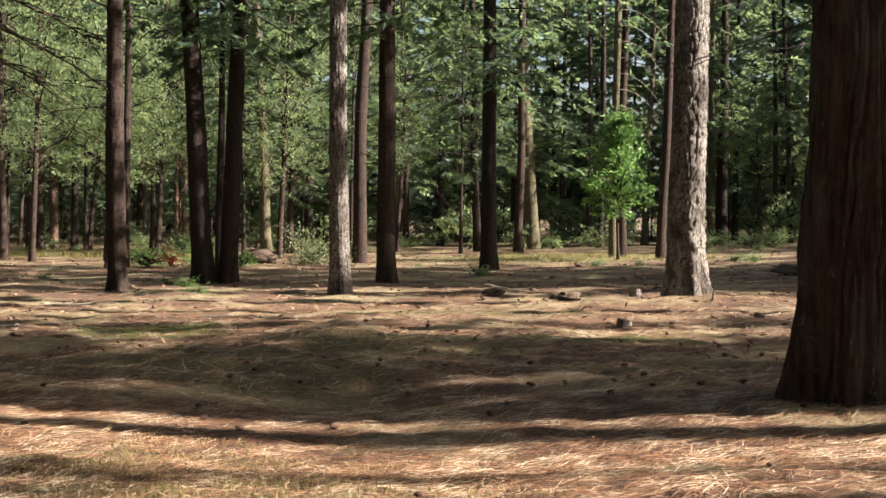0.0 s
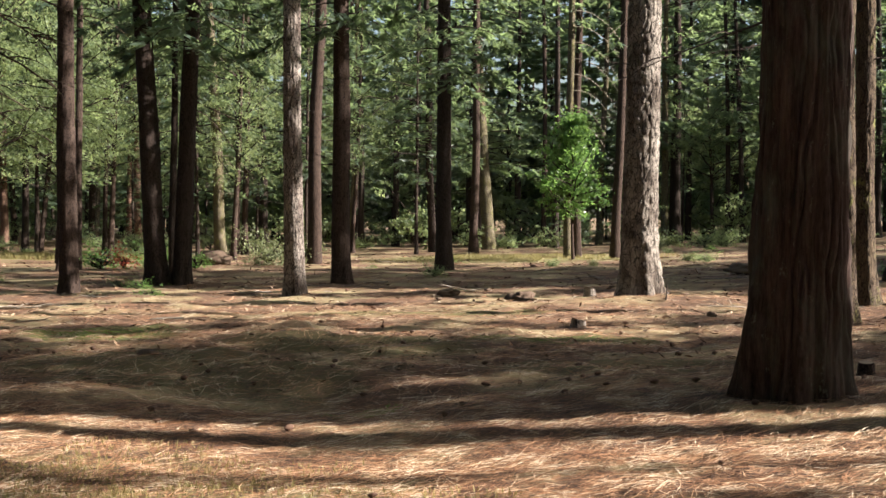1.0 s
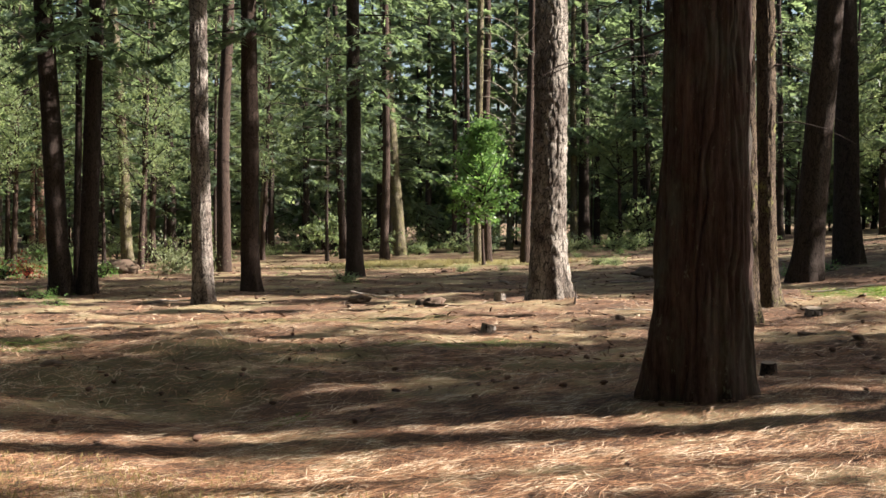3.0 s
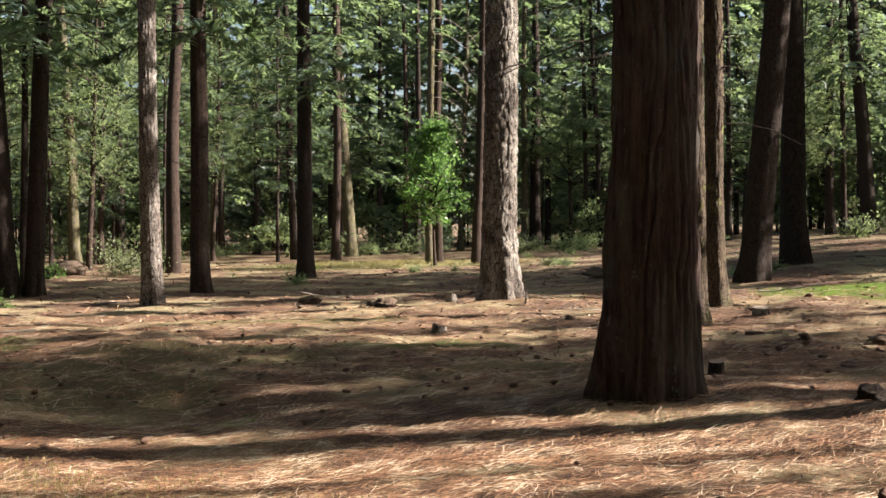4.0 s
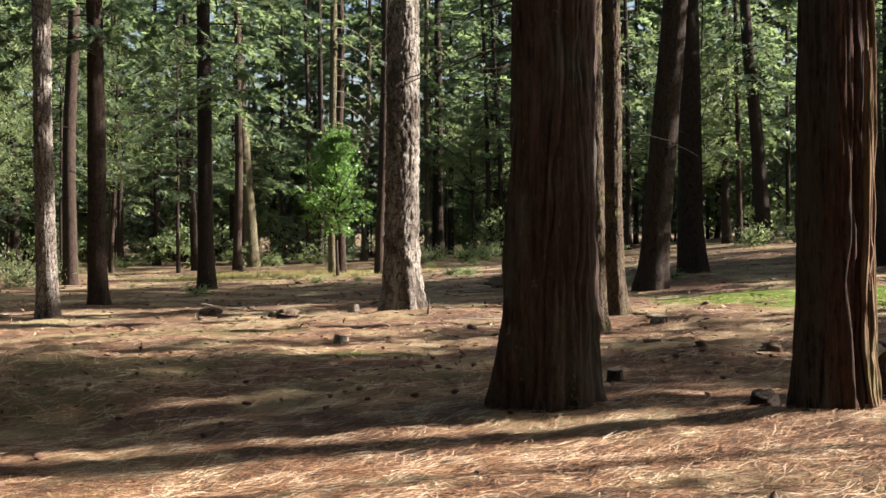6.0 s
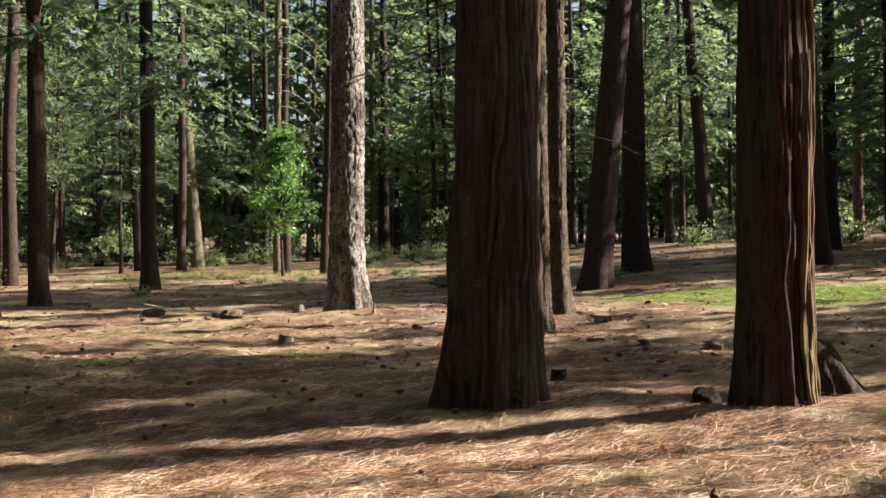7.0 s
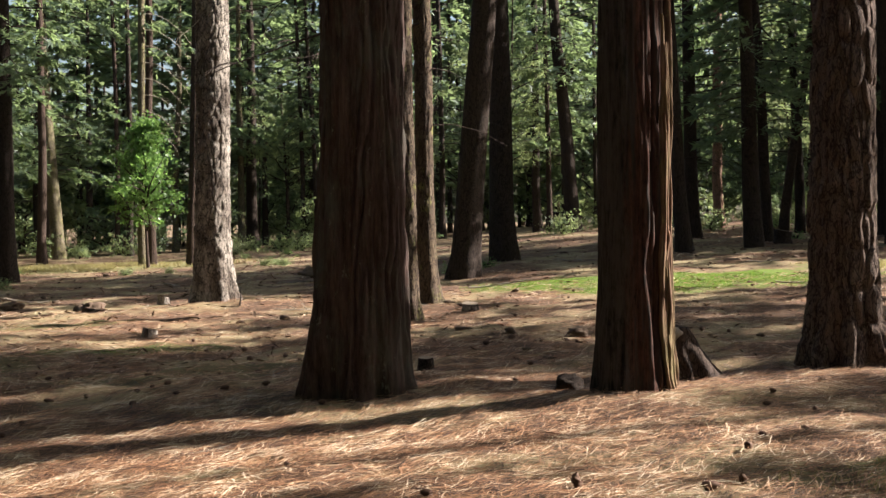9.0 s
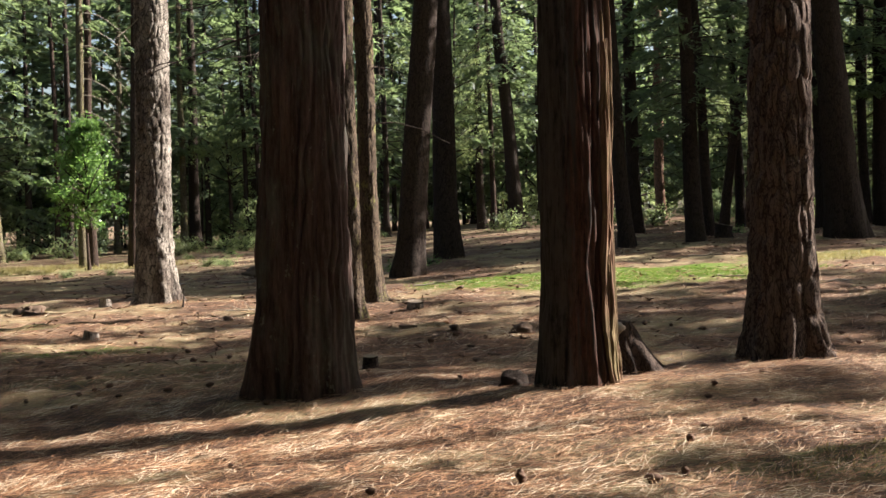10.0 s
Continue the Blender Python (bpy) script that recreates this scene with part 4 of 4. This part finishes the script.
def lump_mesh(seed, wide=1.0, flat=0.55, rough=0.35, fine=3):
    bm = bmesh.new()
    bmesh.ops.create_icosphere(bm, subdivisions=fine, radius=0.5)
    for v in bm.verts:
        n = noise.noise(v.co * 2.1 + Vector((seed, 0, 0))) + 0.6 * noise.noise(v.co * 5.5 + Vector((0, seed, 0))) - 0.25 * abs(noise.noise(v.co * 11 + Vector((0, 0, seed))))
        v.co *= 1 + rough * n
        v.co.x *= wide
        v.co.z *= flat
    for f in bm.faces:
        f.smooth = True
    return bm


def lump(name, x, y, size, seed, mat, label, category, wide=1.0, flat=0.6, rough=0.35, spin=0.0, sink=0.12, fine=3):
    ob = part(name, lump_mesh(seed, wide, flat, rough, fine), mat)
    ob.matrix_world = pose(x, y, float(land(x, y)) + size * flat * (0.5 - sink), 0, 0, spin) @ Matrix.Diagonal((size, size, size, 1))
    return tagged(ob, label, category)


def stump(x, y, wide, tall, lean=0.0, bark="brown", label="low sawn tree stump with weathered cut top"):
    thing = new("tree_stump")
    thing.matrix_world = pose(x, y, float(land(x, y)), 0, lean, rng.uniform(0, 90))
    segs, rows = 28, 8
    side, top = [], []
    seed = x * 3.1 + y
    for i in range(rows):
        h = -0.06 + (tall + 0.06) * i / (rows - 1)
        for k in range(segs):
            a = 2 * math.pi * k / segs
            r = wide / 2 * (1 + 0.22 * math.exp(-max(h, 0) / 0.06) + 0.16 * noise.noise((math.cos(a) * 1.6 + seed, math.sin(a) * 1.6, h * 3)))
            slope = 0.25 * wide * math.cos(a + seed) * (i / (rows - 1)) ** 3 * 0.4
            side.append((r * math.cos(a), r * math.sin(a), h + slope))
    part("bark", mesh_from("bark", side, grid_faces(rows, segs, True), True), BARK[bark], thing)
    rim = np.array(side[-segs:])
    mid = rim.mean(0)
    rows2 = [mid + (rim - mid) * f + np.array((0, 0, 0.004 + 0.012 * math.sin(f * 9))) for f in (0.02, 0.35, 0.7, 0.97)]
    part("cut_face", mesh_from("cut_face", np.concatenate(rows2), grid_faces(4, segs, True)), CUT, thing, "weathered cut wood")
    return tagged(thing, label, "tree stump", "tree stumps")


def twig(x, y, long, thick, spin, mat, label, kinks=0.06, forks=2, rise=0.0):
    """A fallen twig, bent, with side shoots."""
    def run(p, d, l, r, n=7):
        pts = [np.array(p, float)]
        for _ in range(n - 1):
            d = d + rng.normal(0, kinks * 2.5, 3) * np.array((1, 1, 0.1))
            d = d / np.linalg.norm(d)
            pts.append(pts[-1] + d * l / (n - 1))
        return np.array(pts), np.linspace(r, r * 0.35, n)
    a = radians(spin)
    paths = [run((0, 0, thick), np.array((math.cos(a), math.sin(a), rise)), long, thick)]
    for _ in range(forks):
        i = int(rng.integers(2, 5))
        b = a + rng.choice([-1, 1]) * rng.uniform(0.4, 0.9)
        paths.append(run(paths[0][0][i], np.array((math.cos(b), math.sin(b), rise + 0.08)), long * rng.uniform(0.25, 0.45), thick * 0.55, 5))
    v, f = stick_arrays(paths, 6)
    v[:, 2] += land(x + v[:, 0], y + v[:, 1]) - v[:, 2].clip(0, 0.02) * 0.5
    v[:, 0] += x
    v[:, 1] += y
    ob = part("fallen_twig", mesh_from("fallen_twig", v, f, True), mat)
    return tagged(ob, label, "twig", "fallen twigs")


strewn_needles(56000, 5.0, 9.0, 0.08, 0.20, 1.0, True)
strewn_needles(48000, 8.5, 12.0, 0.10, 0.22, 1.0, False)
strewn_needles(85000, 11.0, 24.0, 0.10, 0.24, 1.0, False)
strewn_needles(9000, 0.8, 5.2, 0.10, 0.22, 1.0, False, -180.0, 180.0)
strewn_needles(14000, 22.0, 50.0, 0.15, 0.5, 2.0, False)
strewn_flakes(26000)
grass_patch(8.7, 21.3, 3.0, 2.4, 22000, 0.026, BLADE, "bright green short grass patch among the needles")
grass_patch(6.4, 22.9, 1.9, 1.9, 8000, 0.026, BLADE, "bright green short grass patch among the needles")
grass_patch(13.91, 22.99, 3.0, 1.3, 3500, 0.07, DRYBLADE, "dry yellow-green grass under the trees")
grass_patch(-7.33, 17.11, 1.3, 1.3, 2600, 0.014, BLADE, "low mossy grass patch on the forest floor")
grass_patch(-2.41, 11.41, 0.6, 0.6, 900, 0.03, BLADE, "thin mossy grass in the hollow")
grass_patch(-0.92, 15.90, 1.4, 0.5, 900, 0.014, BLADE, "low mossy grass patch on the forest floor")
grass_patch(4.24, 6.66, 1.2, 0.6, 420, 0.035, DRYBLADE, "sparse dry grass blades between fallen needles")
grass_patch(-3.19, 7.85, 2.6, 1.5, 2600, 0.05, DRYBLADE, "dry straw-coloured grass on the forest floor")
grass_patch(-24.28, 47.30, 7.0, 3.0, 6000, 0.22, DRYBLADE, "dry pale grass at the edge of the clearing")
grass_patch(-4.33, 49.76, 6.5, 6.0, 6000, 0.13, DRYBLADE, "dry pale grass in the clearing")

# pine cones, those by the hollow and the great trunk first, then those in the sun
for x_, y_ in [(-0.67, 12.63), (-0.51, 12.78), (-1.10, 12.66), (0.47, 14.47), (0.51, 13.59), (0.46, 15.56), (0.39, 16.08), (0.82, 15.69), (0.22, 12.32), (0.53, 12.36), (-1.56, 10.75),
               (0.02, 15.26), (0.65, 16.88), (-0.08, 18.44), (-2.54, 17.74), (-2.69, 17.60), (-3.84, 12.78), (-2.68, 12.45), (-3.19, 13.36), (-2.90, 14.46), (-2.76, 15.16),
               (-4.43, 13.07), (-3.57, 17.91), (-5.90, 23.23), (-1.61, 7.77), (-0.01, 8.97)]:
    pine_cone(x_, y_)
for x_, y_ in [(4.32, 7.38), (4.81, 8.45), (3.28, 7.55), (4.26, 9.33), (4.09, 8.96), (4.31, 8.68), (3.51, 7.89), (3.90, 7.98), (1.23, 7.03), (0.52, 8.51), (2.71, 11.11), (3.45, 14.62),
               (3.95, 13.97), (7.11, 12.20), (6.81, 11.49), (0.87, 14.52), (0.80, 15.57), (0.60, 16.84), (2.61, 6.63)]:
    pine_cone(x_, y_)
pine_cone(2.00, 6.89, True)
pine_cone(2.87, 6.70, True)
for _ in range(95):
    x_, y_ = (float(v[0]) for v in sector(1, 10.5, 30.0, -30.0, 34.0))
    pine_cone(x_, y_)

# stumps, lumps and stones
stump(-0.76, 17.62, 0.19, 0.12, 3, "pine")
stump(-0.84, 25.12, 0.22, 0.15, -2, "pine")
stump(2.11, 12.39, 0.14, 0.11, 4, "brown", "small dark broken stump beside a great trunk")
stump(3.86, 18.69, 0.22, 0.10, 0, "pine")
stump(15.44, 32.46, 0.45, 0.35, 0, "dark")
lump("rotten_mound", -2.08, 23.74, 0.42, 1.3, STONE, "rounded brown mound of rotten wood and needles", "mound", 1.1, 0.55, 0.9)
lump("rotten_mound", -3.64, 25.14, 0.36, 4.1, STONE, "low rounded mound of rotten wood and needles", "mound", 1.1, 0.45, 0.9)
lump("rotten_mound", 2.75, 33.25, 0.8, 2.2, STONE, "dark lump of rotten wood on the forest floor", "mound", 1.3, 0.4, 0.6)
lump("rotten_log", -7.95, 15.86, 0.26, 6.3, STONE, "dark short piece of rotten log", "log", 1.6, 0.3, 0.6, 20)
lump("rotten_mound", -11.85, 28.71, 0.35, 3.3, STONE, "dark lump of bark and roots beside two trunks", "mound", 1.1, 0.6, 0.6)
lump("root_plate", -14.66, 42.83, 0.9, 8.1, STONE, "reddish-brown upturned root lump at a tree's foot", "root", 1.4, 0.6, 0.7)
lump("bark_pile", 4.26, 14.45, 0.26, 5.2, STONE, "small heap of bark and needles", "bark pile", 1.2, 0.45, 0.7)
def broken_stub(x, y, wide, tall, slant, label):
    """The leaning rest of a rotten stem: steep on one side, sloping away on the other."""
    rows, segs = 22, 40
    h, a = np.meshgrid(np.linspace(0, 1, rows), np.arange(segs) * 2 * math.pi / segs, indexing="ij")
    r = wide / 2 * (1.12 - 0.78 * h ** 1.2) * (1 + 0.35 * np.exp(-h * 9))
    r = r * (1 + 0.22 * vnoise(np.cos(a) * 2 + x, np.sin(a) * 2, h * 1.5) + 0.14 * vnoise(np.cos(a) * 6, np.sin(a) * 6 + y, h * 4))
    r = np.where(h > 0.995, r * 0.1, r)
    px, py = r * np.cos(a) - slant * wide * h, r * np.sin(a) * 0.8
    ob = part("broken_stub", mesh_from("broken_stub", np.stack([px, py, -0.05 + (tall + 0.05) * h], -1).reshape(-1, 3), grid_faces(rows, segs, True), True), BARK["brown"])
    ob.location = (x, y, float(land(x, y)))
    return tagged(ob, label, "tree stump", "tree stumps")


broken_stub(4.16, 10.70, 0.60, 0.47, 0.24, "dark rotten broken stub beside a cedar trunk")
lump("stone", 3.99, 10.62, 0.12, 2.7, GREY, "pale grey lichened stone on a rotten stub", "stone", 1.0, 0.9, 0.3, 0, -3.5)
lump("old_root", 3.01, 10.50, 0.24, 3.9, BARK["dark"], "dark old root beside a cedar trunk", "root", 1.1, 0.7, 0.65)
for _ in range(80):
    x_, y_ = (float(v[0]) for v in sector(1, 13.0, 56.0))
    lump("clod", x_, y_, rng.uniform(0.06, 0.17), rng.uniform(0, 50), STONE, "dark clod of bark and needle litter", "clod", rng.uniform(1, 1.6), rng.uniform(0.3, 0.6), 0.8, rng.uniform(0, 180), 0.12, 2)

# torn strips of bark on the sunny side of the split cedar
def bark_strip(thing, ang, z0, z1, wide, off):
    rows = 14
    v = []
    for i in range(rows):
        u = i / (rows - 1)
        z = z0 + (z1 - z0) * u
        a = ang + 0.035 * math.sin(u * 5 + ang * 9) + 0.02 * math.sin(u * 19 + ang * 31)
        w = wide * math.sin(math.pi * (0.03 + 0.94 * u)) ** 0.6 * (1 + 0.3 * math.sin(u * 17 + ang * 40))
        r = 0.285 * (1.05 - 0.03 * z) + off * (1 + 0.7 * math.sin(u * 6 + ang * 4)) + 0.05 * math.exp(-z / 0.25)
        for side, lift in ((-0.5, -0.02), (-0.42, 0.004), (0.42, 0.007), (0.5, -0.02)):
            b = a + side * w / r
            v.append(((r + lift) * math.cos(b), (r + lift) * math.sin(b), z))
    part("bark_strip", mesh_from("bark_strip", v, grid_faces(rows, 4), True), STRIP, thing)


STRIP = fibre_material("torn_cedar_bark", (0.15, 0.088, 0.058), (0.02, 0.012, 0.009), (0.13, 0.11, 0.05))
split_cedar = next(o for o in min((o for o in scene.objects if o.name.startswith("tree") and not o.parent), key=lambda o: math.hypot(o.location.x - 3.37, o.location.y - 9.92)).children if o.name.startswith("trunk"))
for _ in range(34):
    z0_ = rng.choice([-0.05, -0.05, 0.2, 0.9, 1.6])
    bark_strip(split_cedar, rng.uniform(-1.02, -0.1), z0_, z0_ + rng.uniform(0.4, 2.4), rng.uniform(0.012, 0.034), rng.uniform(0.008, 0.024))

# fallen twigs
twig(-0.20, 9.35, 0.5, 0.008, 20, GREY, "pale fallen twig on the needles")
twig(0.10, 8.54, 0.19, 0.013, 25, GREY, "pale splinter of wood on the needles", 0.01, 0)
twig(-2.74, 11.79, 0.35, 0.014, 5, GREY, "pale fallen twig in the hollow", 0.02, 0)
twig(-3.30, 11.58, 0.3, 0.014, 170, GREY, "pale fallen twig in the hollow", 0.02, 0)
twig(0.54, 22.12, 0.3, 0.02, 70, BARK["dark"], "short dark stick leaning up from the needles", 0.02, 0, 1.6)
for _ in range(75):
    x_, y_ = (float(v[0]) for v in sector(1, 12.0, 40.0))
    pale = rng.random() < 0.35
    twig(x_, y_, rng.uniform(0.25, 0.9), rng.uniform(0.005, 0.010) * (1 + y_ / 40), rng.uniform(0, 360), GREY if pale else DEAD,
         "pale weathered twig on the forest floor" if pale else "dark fallen twig on the forest floor")

for _ in range(60):
    x_, y_ = (float(v[0]) for v in sector(1, 20.0, 58.0))
    pale = rng.random() < 0.6
    twig(x_, y_, rng.uniform(0.4, 1.3), rng.uniform(0.012, 0.028), rng.uniform(-50, 50) + rng.choice([0, 180]), GREY if pale else DEAD,
         "pale weathered branch fallen on the forest floor" if pale else "dark branch fallen on the forest floor", 0.07, 4, 0.01)


# ---- shrubs ----
def shrub(x, y, scale, leaf, label, group="shrubs"):
    thing = new("shrub")
    thing.matrix_world = pose(x, y, float(land(x, y)) - 0.05, 0, 0, rng.uniform(0, 360))
    foliage, limbs = SHRUB[leaf]
    for name, data, mat in (("stem", limbs, BARK["dark"]), ("foliage", foliage, LEAF[leaf])):
        ob = part(name, data, mat, thing)
        tagged(ob, kind="stuff")
        ob.scale = (scale, scale, scale)
    return tagged(thing, label, "shrub", group)


SHRUB = {
    "sage": oak_crown(0.1, 0.75, 0.7, 12, 90, 22, 0.07),
    "oak": oak_crown(0.1, 0.6, 0.6, 10, 50, 18, 0.09),
    "red": oak_crown(0.1, 0.5, 0.4, 8, 24, 16, 0.08),
    "holly": oak_crown(0.05, 0.5, 0.5, 9, 34, 14, 0.08),
}
shrub(-12.50, 42.38, 1.25, "sage", "grey-green feathery shrub at the edge of the clearing")
shrub(-11.61, 43.57, 1.1, "sage", "grey-green feathery shrub at the edge of the clearing")
shrub(-15.78, 37.74, 0.9, "red", "low shrub with red autumn leaves")
for x_, y_, k_ in ((-16.66, 38.08, 1.0), (-15.02, 38.83, 1.1), (-14.13, 39.76, 0.9), (-17.55, 39.62, 1.2), (-15.91, 40.63, 1.2)):
    shrub(x_, y_, k_, "holly", "low green leafy shrub among the trunks")
for _ in range(16):
    a_, r_ = radians(rng.uniform(14, 33)), rng.uniform(46, 62)
    shrub(r_ * math.sin(a_), r_ * math.cos(a_), rng.uniform(0.7, 1.2), "oak", "light green leafy undergrowth at the trees' feet")
for _ in range(14):
    a_, r_ = radians(rng.uniform(-32, 10)), rng.uniform(58, 70)
    shrub(r_ * math.sin(a_), r_ * math.cos(a_), rng.uniform(0.6, 1.1), "oak" if rng.random() < 0.8 else "sage", "light green leafy undergrowth at the trees' feet")
for _ in range(34):
    a_, r_ = radians(rng.uniform(-31, 31)), rng.uniform(30, 60)
    shrub(r_ * math.sin(a_), r_ * math.cos(a_), rng.uniform(0.22, 0.5), "oak" if rng.random() < 0.5 else "holly", "small green seedling on the forest floor")
shrub(3.40, 23.25, 0.5, "holly", "small green seedling on the forest floor")
shrub(-9.96, 25.44, 0.4, "holly", "small green seedling on the forest floor")


# ---- bare boughs ----
def trunk_at(x, y):
    """The trunk of the tree that stands nearest to x, y."""
    thing = min((o for o in scene.objects if o.name.startswith("tree") and not o.parent and o.type == "EMPTY"), key=lambda o: math.hypot(o.location.x - x, o.location.y - y))
    return next(o for o in thing.children if o.name.startswith("trunk"))


def dead_boughs(x, y, runs, mat, label, twigs=2.2):
    """Bare dead boughs on the trunk at x, y: each run is height, start angle, length, rise at the start, sag, thickness."""
    trunk = trunk_at(x, y)
    for h, ang, long, rise, sag, thick in runs:
        a = radians(ang)
        s = np.linspace(0, 1, 12)
        wig = np.cumsum(rng.normal(0, 0.012 * long, (12, 3)), 0)
        pts = np.stack([math.cos(a) * long * s, math.sin(a) * long * s, h + long * (rise * s - sag * s ** 2)], 1) + wig * s[:, None]
        paths = [(pts, thick * (1 - 0.8 * s))]
        for k in range(int(long * twigs)):
            i = int(rng.integers(3, 11))
            b = a + rng.choice([-1, 1]) * rng.uniform(0.4, 1.1)
            l2 = long * rng.uniform(0.12, 0.3)
            t = np.linspace(0, 1, 5)
            side = np.stack([math.cos(b) * l2 * t, math.sin(b) * l2 * t, -l2 * 0.35 * t ** 2 + rng.normal(0, 0.1) * l2 * t], 1) + pts[i]
            paths.append((side, thick * 0.35 * (1 - 0.75 * t)))
        part("dead_bough", mesh_from("dead_bough", *stick_arrays(paths, 5), True), mat, trunk, label)


dead_boughs(0.1, 23.3, [(5.35, 222, 0.75, -1.1, -0.2, 0.012), (4.75, -25, 0.45, 0.35, 0.1, 0.016), (2.9, 235, 0.4, 0.1, 0.05, 0.01), (3.4, 215, 0.35, 0.1, 0.1, 0.008)], GREY, "thin bare grey twig")
# long pale arching boughs on the mossy trunk
dead_boughs(-2.41, 49.74, [(9.6 - 0.62 * k, 8 - 6 * (k % 3), 2.2 - 0.12 * k, 0.25, 0.95, 0.022) for k in range(8)], GREY, "long pale arching bare bough")
dead_boughs(-16.18, 48.46, [(4.1 - 0.35 * k, 20 - 25 * k, 1.4 - 0.1 * k, 0.15, 0.75, 0.018) for k in range(5)], GREY, "pale drooping bare bough")
dead_boughs(3.63, 20.71, [(5.0, 185, 3.4, -0.30, 0.02, 0.035), (4.7, 200, 2.6, -0.42, -0.1, 0.025), (5.6, 176, 3.2, -0.22, 0.02, 0.03), (4.4, -20, 0.55, 0.05, 0.15, 0.018), (3.9, 10, 0.45, 0.02, 0.1, 0.016)],
            BARK["dark"], "dark bare slanting bough")
tree(-11.63, 17.77, 0.34, 0.0, "moss", ("high", 2), "fir", fine=1)
dead_boughs(-11.63, 17.77, [(5.6, 40, 3.0, -0.35, 0.1, 0.042), (5.1, 20, 3.0, -0.4, 0.1, 0.04), (4.7, 55, 2.8, -0.35, 0.05, 0.036), (4.3, 10, 2.4, -0.3, 0.15, 0.03), (6.0, 30, 3.4, -0.3, 0.05, 0.04), (6.4, 18, 3.6, -0.28, 0.08, 0.04)], BARK["lichen"], "thin bare mossy bough", 4.5)
